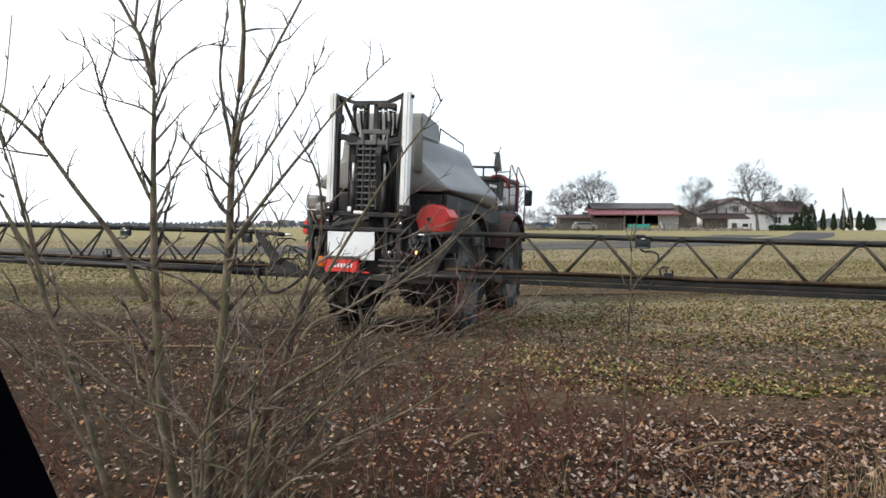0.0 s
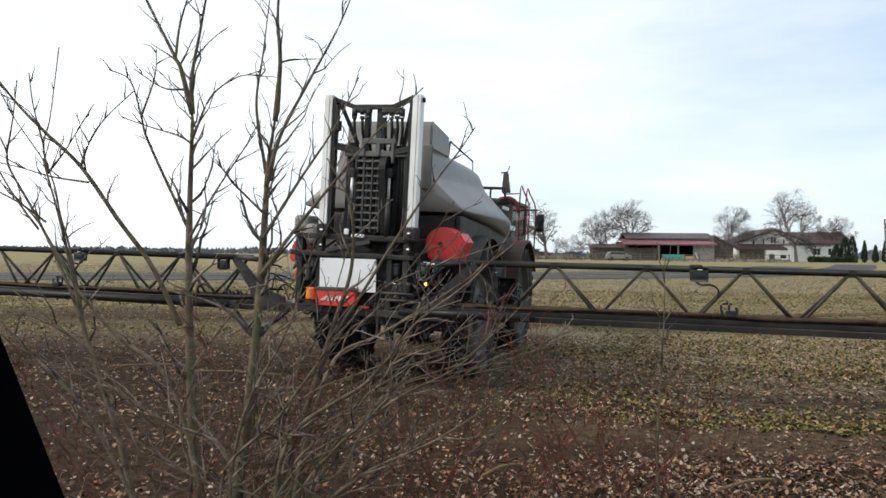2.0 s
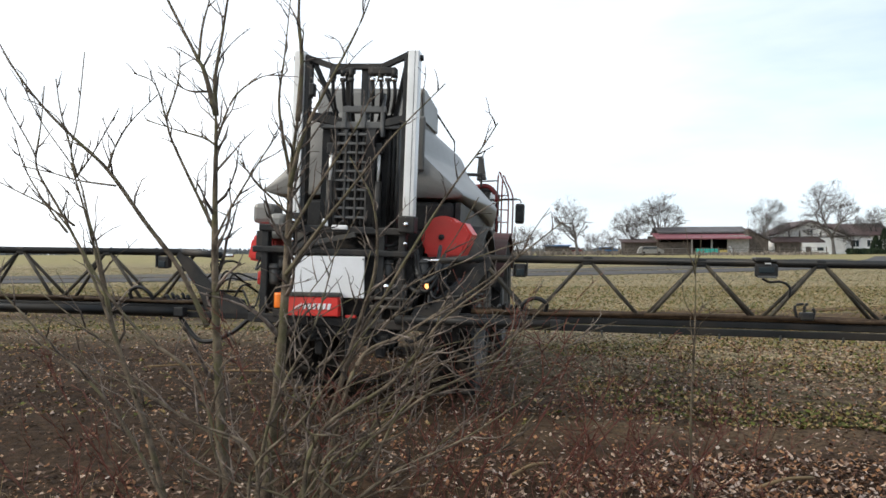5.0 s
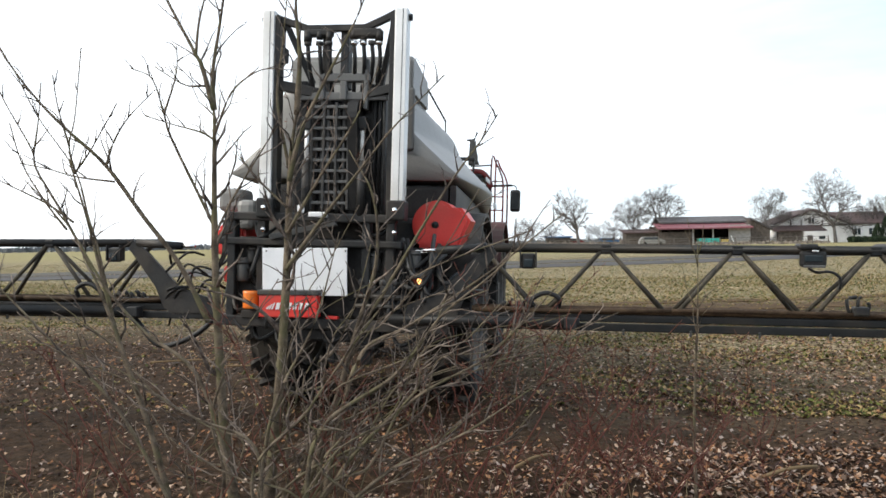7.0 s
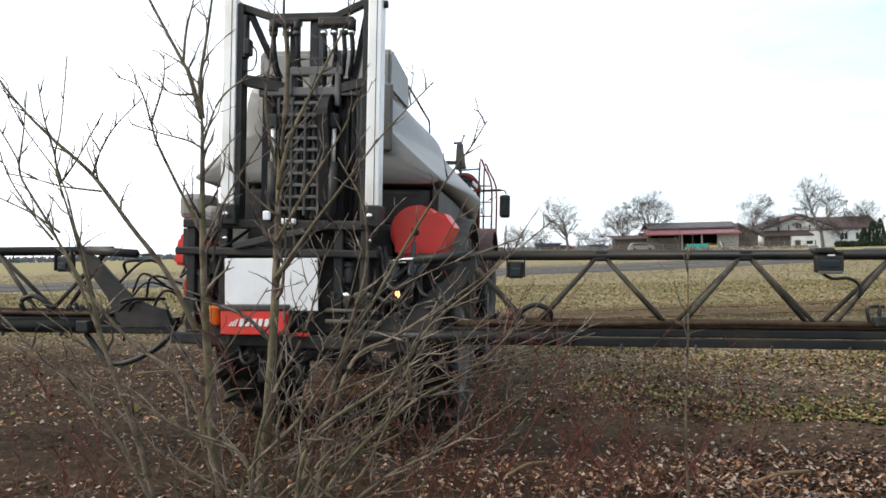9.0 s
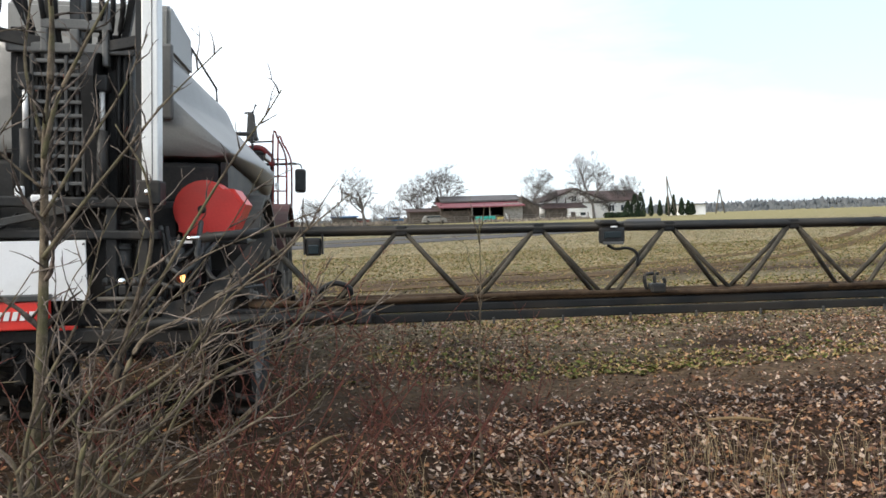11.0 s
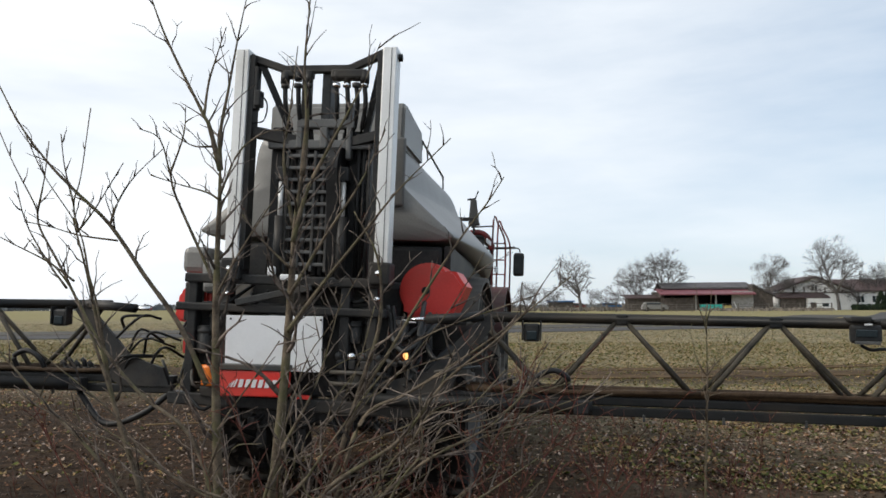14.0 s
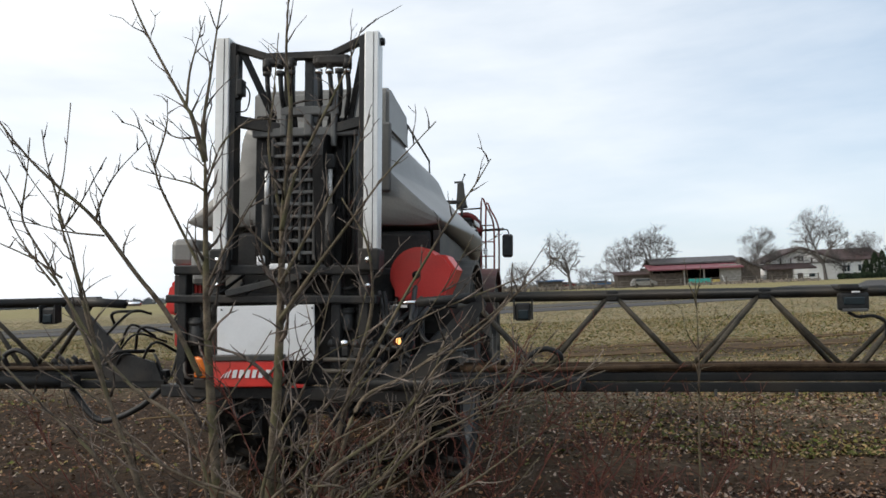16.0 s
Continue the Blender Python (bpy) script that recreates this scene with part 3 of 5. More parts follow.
def rim_mesh():
    bm = bmesh.new()
    rings = []
    n = 28
    profile = [(0.63, 0.17), (0.60, 0.16), (0.56, 0.06), (0.46, 0.02), (0.30, 0.05), (0.24, 0.10), (0.16, 0.11), (0.15, 0.15), (0.01, 0.16)]
    for i in range(n):
        a = 2 * math.pi * i / n
        rings.append([bm.verts.new((w, r * math.cos(a), r * math.sin(a))) for r, w in profile] + [bm.verts.new((-w - 0.001, r * math.cos(a), r * math.sin(a))) for r, w in profile[::-1]])
    for i in range(n):
        a, b = rings[i], rings[(i + 1) % n]
        for k in range(len(a)):
            j = (k + 1) % len(a)
            bm.faces.new((a[k], a[j], b[j], b[k]))
    for i in range(10):
        a = 2 * math.pi * i / 10
        block(bm, (-0.13, 0.20 * math.cos(a) - 0.018, 0.20 * math.sin(a) - 0.018), (0.13, 0.20 * math.cos(a) + 0.018, 0.20 * math.sin(a) + 0.018))
    return bm


WHEELS = []
LUGS = (lug_mesh(-1), lug_mesh(1))
for x in (-0.89, 0.89):
    for y in (REAR_AXLE, FRONT_AXLE):
        w = part("wheel", wheel_mesh(), RUBBER, sprayer, "tall muddy lugged tyre")
        part("rim", rim_mesh(), RIM, w, "dusty dark steel rim")
        for i in range(36):
            lug = new("lug", LUGS[i % 2])
            lug.parent = w
            lug.matrix_basis = pose(0, 0, 0, i * 10, 0, 0)
        WHEELS.append((w, x, y))

# ---- lift mast ----
for s in (-1, 1):
    post = part("mast_post", boxed((0.557 * s - 0.052, -0.07, 1.95), (0.557 * s + 0.052, 0.06, 3.525), 0.008), ALU, sprayer, "bright aluminium lift mast post")
    part("post_groove", boxed((0.557 * s + 0.012, -0.073, 1.97), (0.557 * s + 0.017, -0.068, 3.515)), PANEL, post, "grey groove down the post")
    part("guide_channel", boxed((0.485 * s - 0.022, -0.05, 1.9), (0.485 * s + 0.022, 0.06, 3.485), 0.004), STEEL, post, "black guide channel")
    pipe("end_roller", [(0.61 * s - 0.02, 0, 3.465), (0.61 * s + 0.025, 0, 3.465)], 0.028, STEEL, post, 10)
    part("post_shoe", boxed((0.55 * s - 0.075, -0.09, 1.82), (0.55 * s + 0.075, 0.09, 1.98), 0.015), STEEL, post)
    pipe("bolt", [(0.55 * s, -0.11, 1.90), (0.55 * s, -0.085, 1.90)], 0.022, CHROME, post, 8)
    pipe("bolt", [(0.55 * s, -0.11, 1.72), (0.55 * s, -0.085, 1.72)], 0.018, CHROME, post, 8)
for p, q in (((-0.53, 0, 3.485), (-0.24, 0, 3.385)), ((-0.26, 0, 3.385), (0.27, 0, 3.385)), ((0.25, 0, 3.385), (0.43, 0, 3.465)), ((0.41, 0, 3.455), (0.53, 0, 3.515))):
    bar("mast_crossbar", p, q, 0.05, 0.055, STEEL, sprayer)
bar("mast_brace", (-0.44, 0.02, 3.445), (-0.22, 0.1, 2.95), 0.045, 0.05, STEEL, sprayer)
bar("mast_brace", (0.48, 0.02, 3.425), (0.34, 0.1, 2.8), 0.045, 0.05, STEEL, sprayer)
bar("side_arm", (-0.52, 0, 2.93), (-0.14, 0.06, 2.86), 0.06, 0.085, STEEL, sprayer)
bar("side_arm", (0.52, 0, 2.90), (0.2, 0.06, 2.84), 0.06, 0.075, STEEL, sprayer)
for x0, x1, z0, z1, y0 in ((-0.125, -0.075, 2.75, 3.385, 0.03), (0.035, 0.105, 2.9, 3.405, 0.02), (-0.36, -0.27, 1.85, 2.98, 0.10), (0.24, 0.40, 1.85, 2.95, 0.10), (-0.05, 0.02, 1.85, 2.85, 0.16), (0.10, 0.20, 1.85, 2.72, 0.10)):
    part("tower_beam", boxed((x0, y0, z0), (x1, y0 + 0.12, z1), 0.01), GREY_STEEL if z1 > 3.2 else STEEL, sprayer)
part("tower_back", boxed((-0.31, 0.30, 1.8), (0.36, 0.42, 2.90), 0.02), STEEL, sprayer)
yoke = bmesh.new()
for a, b in (((-0.14, 0.0, 2.95), (0.30, 0.07, 3.02)), ((-0.14, 0.0, 2.80), (-0.09, 0.07, 2.96)), ((0.04, 0.0, 2.80), (0.10, 0.07, 2.96)), ((0.24, 0.0, 2.72), (0.28, 0.07, 3.14)), ((-0.36, 0.02, 2.80), (0.44, 0.06, 2.87))):
    block(yoke, a, b, 0.012)
part("lift_yoke", yoke, PANEL, sprayer, "dusty grey steel lift yoke")
# hose carrier chain
chain = part("hose_carrier", boxed((-0.165, 0.06, 1.90), (0.105, 0.10, 2.78), 0.006), HOSE, sprayer, "black plastic hose carrier chain")
for i in range(10):
    z = 1.94 + i * 0.088
    part("carrier_link", boxed((-0.185, 0.004, z), (0.125, 0.034, z + 0.026), 0.006), PANEL, chain, "dusty grey carrier rung")
for x in (-0.19, -0.085, 0.02, 0.125):
    part("carrier_side", boxed((x - 0.011, -0.004, 1.90), (x + 0.011, 0.045, 2.78), 0.005), GREY_STEEL, chain)
for i in range(6):
    x = -0.155 + i * 0.046
    pipe("hose", [(x, 0.045, 1.88), (x, 0.045, 2.74)], 0.015, (HOSE, GREY_STEEL, PANEL)[i % 3], chain, 7)
bend = bmesh.new()
prism(bend, [(0.02 + 0.13 * math.cos(a), 2.64 + 0.17 * math.sin(a)) for a in np.linspace(0, math.pi, 12)] + [(0.02, 1.90), (0.15, 1.90)], 0, 0.14, 0.22)
part("carrier_bend", bend, HOSE, chain, "black carrier return loop")
for x in (-0.225, 0.245):
    pipe("lift_ram", [(x, -0.01, 1.85), (x, -0.01, 2.30)], 0.035, STEEL, sprayer, 10)
    pipe("ram_rod", [(x, -0.01, 2.28), (x, -0.01, 2.56)], 0.018, ALU, sprayer, 10, "bright ram rod")
    part("ram_eye", boxed((x - 0.04, -0.04, 2.55), (x + 0.04, 0.06, 2.66), 0.015), STEEL, sprayer)
for x in (0.33, 0.37, 0.41):
    pipe("riser_pipe", [(x, 0.06, 1.85), (x, 0.06, 2.9)], 0.014, HOSE if x < 0.4 else GREY_STEEL, sprayer, 7)
# valve row and hoses under the top bar
for i, x in enumerate((-0.23, -0.13, -0.05, 0.16, 0.24, 0.31, 0.37)):
    pipe("hose_fitting", [(x, -0.03, 3.27 + 0.02 * (i % 2)), (x, -0.03, 3.35)], 0.026 if i % 3 else 0.034, STEEL, sprayer, 10)
    pipe("hose_clip", [(x, -0.03, 3.24), (x, -0.03, 3.27)], 0.030, CHROME if i in (3, 4, 6) else GREY_STEEL, sprayer, 10)
    pipe("riser_hose", [(x, -0.03, 3.26), (x + 0.01, -0.02, 3.10), (x * 0.9, 0.06, 2.92), (x * 0.75, 0.12, 2.7)], 0.018, HOSE, sprayer, 7, "", 5)
part("valve_block", boxed((-0.25, -0.05, 3.315), (-0.02, 0.03, 3.37), 0.015), STEEL, sprayer)
part("valve_block", boxed((0.12, -0.06, 3.30), (0.39, 0.03, 3.37), 0.015), STEEL, sprayer)
sensor = part("height_sensor", boxed((-0.465, -0.05, 3.08), (-0.435, 0.02, 3.40), 0.008), STEEL, sprayer)
part("sensor_head", boxed((-0.455, -0.06, 3.10), (-0.405, 0.02, 3.22), 0.01), STEEL, sensor)
pipe("cable", [(-0.42, -0.03, 3.20), (-0.36, -0.03, 3.12), (-0.38, -0.03, 3.0), (-0.46, -0.03, 2.98)], 0.006, HOSE, sensor, 5, "", 5)

# ---- rear cross frame, plate and lamps ----
LEVEL = pose(0.024, 0, 0.007, 0, -1.5, 0)  # the board and panel hang truer than the mast
for z, h, x0, x1 in ((1.83, 0.07, -0.92, 0.55), (1.62, 0.06, -0.98, 0.60), (0.955, 0.09, -1.0, 1.0)):
    part("cross_beam", boxed((x0, -0.04, z - h / 2), (x1, 0.06, z + h / 2), 0.012), STEEL, sprayer)
for x in (-0.86, -0.60, 0.30, 0.50):
    part("frame_upright", boxed((x - 0.035, -0.02, 0.95), (x + 0.035, 0.08, 1.86), 0.01), STEEL, sprayer)
part("centre_frame", boxed((-0.95, 0.10, 1.0), (0.62, 0.16, 1.66), 0.02), STEEL, sprayer)
bar("link_arm", (-0.5, -0.06, 1.66), (0.05, -0.02, 1.79), 0.05, 0.05, GREY_STEEL, sprayer)
plate = part("number_board", boxed((-0.545, -0.075, 1.185), (0.175, -0.06, 1.575), 0.004), WHITE, sprayer, "blank white board")
plate.matrix_basis = LEVEL
for x in (-0.53, 0.17):
    pipe("screw", [(x * 0.96, -0.082, 1.55), (x * 0.96, -0.075, 1.55)], 0.007, GREY_STEEL, plate, 6)
panel = part("marker_panel", boxed((-0.565, -0.17, 0.985), (-0.07, -0.08, 1.165), 0.01), RED, sprayer, "bright red rear panel with white lettering bars")
panel.matrix_basis = pose(0.05, 0, 0.036, 0, -1.5, 0)
part("panel_cap", boxed((-0.575, -0.18, 1.167), (-0.06, -0.08, 1.205), 0.006), GREY_STEEL, panel, "dark rubber cap strip")
for i in range(6):
    x = -0.42 + i * 0.048
    bm = bmesh.new()
    prism(bm, [(x, 1.05), (x + 0.03, 1.05), (x + 0.044, 1.105), (x + 0.014, 1.105)], 1, -0.178, -0.171)
    part("lettering_bar", bm, WHITE, panel, "white lettering bar")
for i in range(3):
    bm = bmesh.new()
    prism(bm, [(-0.50 + i * 0.022, 1.05), (-0.49 + i * 0.022, 1.05), (-0.465 + i * 0.022, 1.08 + i * 0.012), (-0.475 + i * 0.022, 1.08 + i * 0.012)], 1, -0.178, -0.171)
    part("logo_stripe", bm, WHITE, panel, "white stripe")
part("red_strip", boxed((0.0, -0.10, 1.005), (0.10, -0.05, 1.03), 0.006), RED, sprayer)
beacon = pipe("amber_lamp", [(-0.64, -0.10, 1.07), (-0.64, -0.10, 1.085), (-0.64, -0.10, 1.19), (-0.64, -0.10, 1.21)], 0.065, AMBER, sprayer, 14, "amber marker lamp")
part("lamp_bracket", boxed((-0.74, -0.06, 0.98), (-0.58, -0.02, 1.05), 0.008), STEEL, sprayer)
part("tail_lamp", boxed((0.66, 0.10, 1.26), (0.84, 0.16, 1.40), 0.02), DULL_RED, sprayer, "red tail lamp cluster")
pipe("turn_lamp", [(0.745, 0.07, 1.33), (0.745, 0.10, 1.33)], 0.03, AMBER_LIT, sprayer, 10, "lit amber lamp")
part("tail_lamp", boxed((-0.98, 0.10, 1.26), (-0.84, 0.16, 1.40), 0.02), RED, sprayer, "red tail lamp cluster")
part("reflector", boxed((0.70, 0.04, 1.565), (0.80, 0.05, 1.585)), WHITE, sprayer)
for i in range(4):
    x = 0.27 + 0.09 * i
    pipe("work_lamp" if i < 2 else "coupling", [(x, -0.02, 1.31), (x, 0.03, 1.31)], 0.030, CHROME if i == 1 else GREY_STEEL, sprayer, 10)
for a, b in (((-0.28, -0.06, 1.86), (-0.22, -0.02, 1.93)), ((-0.18, -0.07, 1.83), (-0.02, -0.03, 1.875))):
    part("fitting", boxed(a, b, 0.012), WHITE, sprayer, "pale plastic fitting")


def drum(s):
    """The red drum with one flat and one chamfered side."""
    c, r = 0.83 * s, 0.225
    out = [(c + r * math.cos(a) * (1.0 if math.cos(a) * s < 0 else 0.75), 1.80 + r * math.sin(a) * 0.94) for a in np.linspace(radians(35), radians(225), 16)]
    if s < 0:
        out = [(2 * c - x, z) for x, z in out][::-1]
        out = [(x, z) for x, z in out]
    corner = [(c - 0.16 * s, 1.60), (c + 0.18 * s, 1.61), (c + 0.28 * s, 1.84), (c + 0.20 * s, 1.95)]
    ring = out[::1] if s > 0 else out[::-1]
    bm = bmesh.new()
    prism(bm, ring + corner, 1, 0.35, 0.80)
    bmesh.ops.bevel(bm, geom=[e for e in bm.edges if abs(e.verts[0].co.y - e.verts[1].co.y) < 0.01], offset=0.025, segments=2, affect="EDGES")
    ob = part("drum_cover", bm, RED, sprayer, "bright red rounded drum cover")
    pipe("drum_knob", [(c - 0.02 * s, 0.33, 1.80), (c - 0.02 * s, 0.36, 1.80)], 0.03, STEEL, ob, 10)
    part("drum_tray", boxed((c - 0.25, 0.30, 1.555), (c + 0.30, 0.85, 1.60), 0.012), STEEL, sprayer)
    return ob


drum(1)
locker = bmesh.new()
prism(locker, [(-1.20, 1.50), (-1.16, 1.72), (-1.03, 1.84), (-0.90, 1.84), (-0.90, 1.52), (-1.06, 1.48)], 1, 0.34, 0.8)
bmesh.ops.bevel(locker, geom=locker.edges[:], offset=0.025, segments=2, affect="EDGES")
locker = part("side_locker", locker, RED, sprayer, "red sloping side locker")
part("locker_grille", boxed((-1.10, 0.315, 1.50), (-0.94, 0.337, 1.80), 0.01), STEEL, locker, "black grille")
part("side_canister", boxed((-1.20, 0.42, 1.875), (-0.98, 0.75, 2.09), 0.05), TANK, sprayer, "pale grey side canister")
part("filter_canister", boxed((-0.95, 0.25, 1.72), (-0.78, 0.5, 1.98), 0.05), TANK, sprayer, "pale grey canister")
# pump, filters and valves behind the rear frame
for i, (x, z, r, h) in enumerate(((0.36, 1.40, 0.05, 0.16), (0.48, 1.44, 0.045, 0.14), (0.40, 1.10, 0.06, 0.14), (0.56, 1.08, 0.05, 0.12), (-0.78, 1.28, 0.06, 0.2), (-0.70, 1.44, 0.045, 0.14), (0.70, 1.44, 0.05, 0.14))):
    can = pipe("filter_bowl", [(x, 0.06, z), (x, 0.06, z + h * 0.15), (x, 0.06, z + h)], r, STEEL if i % 2 else GREY_STEEL, sprayer, 12)
    pipe("bowl_ring", [(x, 0.06, z + h * 0.75), (x, 0.06, z + h * 0.88)], r * 1.15, GREY_STEEL, can, 12)
for i in range(4):
    part("valve_body", boxed((0.26 + i * 0.085, -0.03, 1.22), (0.31 + i * 0.085, 0.05, 1.285), 0.01), STEEL, sprayer)
for z in (1.12, 1.20):
    pipe("manifold_pipe", [(0.22, -0.04, z), (0.62, -0.04, z)], 0.016, GREY_STEEL, sprayer, 8)
# tow parts added in hose black, painting in the shade under the machine
part("tow_frame", boxed((-0.42, 0.06, 0.80), (0.42, 0.16, 0.91), 0.02), HOSE, sprayer)
for x in (-0.30, 0.0, 0.30):
    part("tow_lug", boxed((x - 0.04, 0.05, 0.62), (x + 0.04, 0.17, 0.82), 0.015), HOSE, sprayer)
for k in range(5):
    pipe("low_hose", [(-0.7 + 0.3 * k, 0.1, 0.93), (-0.6 + 0.3 * k, 0.02, 0.80 - 0.03 * (k % 2)), (-0.4 + 0.3 * k, 0.12, 0.92)], 0.018, HOSE, sprayer, 6, "", 5)
for x in (-0.36, 0.36):
    bar("lower_link", (x, 0.0, 0.80), (x * 0.8, 1.3, 0.92), 0.06, 0.09, STEEL, sprayer)
# loose hoses about the rear frame
rng = random.Random(4)
for i in range(40):
    x, z = rng.uniform(-0.95, 0.95), rng.uniform(1.15, 1.8)
    dx, dz = rng.uniform(-0.4, 0.4), rng.uniform(-0.3, 0.15)
    pipe("hose", [(x, rng.uniform(-0.02, 0.25), z), (x + dx * 0.4, -0.06 + rng.uniform(0, 0.1), z + dz - 0.08), (x + dx, rng.uniform(0.0, 0.3), z + dz * 0.5)], rng.uniform(0.009, 0.02), HOSE if i % 4 else GREY_STEEL, sprayer, 6, "", 5)
for i in range(5):
    x = 0.55 + 0.08 * i
    pipe("drop_hose", [(x, 0.2, 1.6), (x + 0.03, 0.1, 1.35), (x - 0.02, 0.12, 1.05)], 0.016, HOSE, sprayer, 6, "", 5)
for s, z in ((1, 1.18), (-1, 1.2)):
    part("red_coupler", boxed((0.78 * s - 0.05, 0.12, z - 0.03), (0.78 * s + 0.05, 0.2, z + 0.04), 0.015), RED, sprayer, "red hose coupler")


# ---- boom ----
def wing(s):
    """One wing of the boom, outwards from the root plate. s: 1 to its right, -1 to its left, whose root stands further out."""
    far, top, low = 14.3, 1.565, 1.045
    o = 0.0 if s > 0 else 0.34
    spine = part("boom_wing", boxed((0.95 * s, 0.0, 0.99), (far * s, 0.075, 1.05), 0.012), BOOM, sprayer, "dark dusty lattice boom wing")
    t = Tubes()
    t.add([((1.30 + o) * s, 0.14, top), (far * s, 0.14, top)], [0.036, 0.036], 4)
    t.link("top_chord", BOOM, spine)
    for y, z, r, m in ((0.27, 1.06, 0.036, BROWN_HOSE), (0.04, 1.075, 0.026, BROWN_HOSE)):
        pipe("lower_chord", [(1.2 * s, y, z), (far * s, y, z)], r, m, spine, 8)
    part("spray_rail", boxed((0.95 * s, -0.03, 0.925), (far * s, 0.03, 0.985), 0.008), BOOM, spine, "dark spray line rail")
    feed = (0.5, 2.05, 1.98) if s > 0 else (1.62, 6.2, 1.66)
    pipe("feed_pipe", [(feed[0] * s, -0.07, 0.985), (feed[1] * s, -0.07, 0.985)], 0.042, BOOM, spine, 12)
    part("pipe_collar", boxed((feed[2] * s - 0.05, -0.12, 0.94), (feed[2] * s + 0.05, -0.02, 1.03), 0.012), STEEL, spine)
    for i in range(13):
        x = 1.255 + o + 1.0 * i
        for y0 in (0.04, 0.27):
            for dx in (0.48, -0.48):
                if i == 0 and dx < 0:
                    continue
                t = Tubes()
                t.add([(s * (x + 0.028 * (1 if dx > 0 else -1)), 0.14, top - 0.012), (s * (x + dx), y0, low)], [0.0175, 0.0175], 6)
                t.link("diagonal", BOOM_TUBE, spine)
        part("node_plate", boxed((s * x - 0.042, 0.112, top - 0.044), (s * x + 0.042, 0.168, top + 0.036), 0.014), BOOM, spine)
    for i in range(24):
        x = 1.885 + 0.5 * i
        nozzle = part("nozzle", boxed((s * x - 0.008, -0.05, 0.90), (s * x + 0.008, -0.031, 0.945), 0.004), GREY_STEEL, spine, "small grey spray nozzle")
    for i in range(9):
        pts = [(s * (1.4 + 1.35 * i), 0.0, 1.09), (s * (1.8 + 1.35 * i), -0.015, 1.075 + 0.02 * (i % 2)), (s * (2.75 + 1.35 * i), 0.0, 1.09)]
        pipe("boom_hose", pts, 0.018, BROWN_HOSE, spine, 6, "", 5)
    # root plate that carries the wing
    bm = bmesh.new()
    prism(bm, [((x + o) * s, z) for x, z in ((0.62, 0.96), (0.68, 1.11), (0.93, 1.18), (1.22, 1.48), (1.36, 1.59), (1.40, 1.52), (1.16, 1.20), (1.08, 1.02), (1.0, 0.96))], 1, -0.03, 0.0)
    part("root_plate", bm, STEEL, spine, "dark grey steel root plate")
    pipe("fold_ram", [((0.92 + o) * s, -0.02, 1.54), ((1.32 + o) * s, -0.02, 1.57)], 0.034, STEEL, spine, 10)
    pipe("fold_rod", [((0.80 + o) * s, -0.02, 1.54), ((0.93 + o) * s, -0.02, 1.54)], 0.016, CHROME, spine, 8, "chrome ram rod")
    lx = s * (1.645 + o * 0.85)
    lamp = part("boom_lamp", boxed((lx - 0.055, 0.05, 1.40), (lx + 0.055, 0.11, 1.525), 0.014), STEEL, spine, "black boom work lamp")
    part("lamp_lens", boxed((lx - 0.036, 0.040, 1.412), (lx + 0.036, 0.05, 1.478), 0.008), GLASS, lamp, "dark lamp lens")
    part("lamp_bracket", boxed((lx - 0.068, 0.04, 1.41), (lx - 0.057, 0.12, 1.545), 0.003), STEEL, lamp)
    part("lamp_bracket", boxed((lx + 0.057, 0.04, 1.41), (lx + 0.068, 0.12, 1.545), 0.003), STEEL, lamp)
    sx = s * (3.79 + o)
    head = part("sensor_box", boxed((sx - 0.095, 0.04, 1.44), (sx + 0.095, 0.10, 1.56), 0.02), STEEL, spine, "black boom height sensor box")
    part("sensor_hood", boxed((sx - 0.10, 0.03, 1.577), (sx + 0.03, 0.18, 1.615), 0.012), STEEL, head)
    part("sensor_hood", boxed((sx + 0.04, 0.03, 1.577), (sx + 0.085, 0.16, 1.60), 0.008), GREY_STEEL, head)
    part("sensor_base", boxed((sx - 0.08, 0.022, 1.435), (sx + 0.075, 0.04, 1.455), 0.004), PANEL, head, "pale grey strip")
    part("sensor_window", boxed((sx - 0.07, 0.030, 1.48), (sx + 0.06, 0.041, 1.53), 0.006), GLASS, head, "dark glossy sensor window")
    part("sensor_clip", boxed((sx - 0.02, 0.026, 1.556), (sx + 0.03, 0.037, 1.568), 0.004), ALU, head)
    pipe("sensor_cable", [(sx - s * 0.03, 0.08, 1.43), (sx + s * 0.03, 0.07, 1.40), (sx + s * 0.12, 0.06, 1.405), (sx + s * 0.19, 0.06, 1.36), (sx + s * 0.19, 0.06, 1.27)], 0.012, HOSE, head, 6, "", 5)
    vx = 4.10 + o
    valve = part("section_valve", boxed((s * vx - 0.05, -0.04, 1.08), (s * vx + 0.06, 0.05, 1.15), 0.015), STEEL, spine, "black section valve")
    for dx in (-0.07, -0.01, 0.05):
        pipe("valve_port", [(s * (vx + dx), 0, 1.08), (s * (vx + dx * 1.3), 0, 1.16 + 0.04 * (dx < 0)), (s * (vx + 0.02 + dx * 0.6), 0.0, 1.18 + 0.04 * (dx < 0))], 0.013, HOSE, valve, 7, "", 3)
    # couplings and short hoses where the wing's feed starts
    for k in range(5):
        cx = s * (1.44 + o * 0.5 + 0.055 * k)
        coupling = pipe("coupling", [(cx, 0.02, 1.07), (cx + 0.01 * s, 0.01, 1.12 + 0.02 * (k % 2)), (cx + 0.03 * s, 0.0, 1.14 + 0.02 * (k % 2))], 0.017, STEEL, spine, 8)
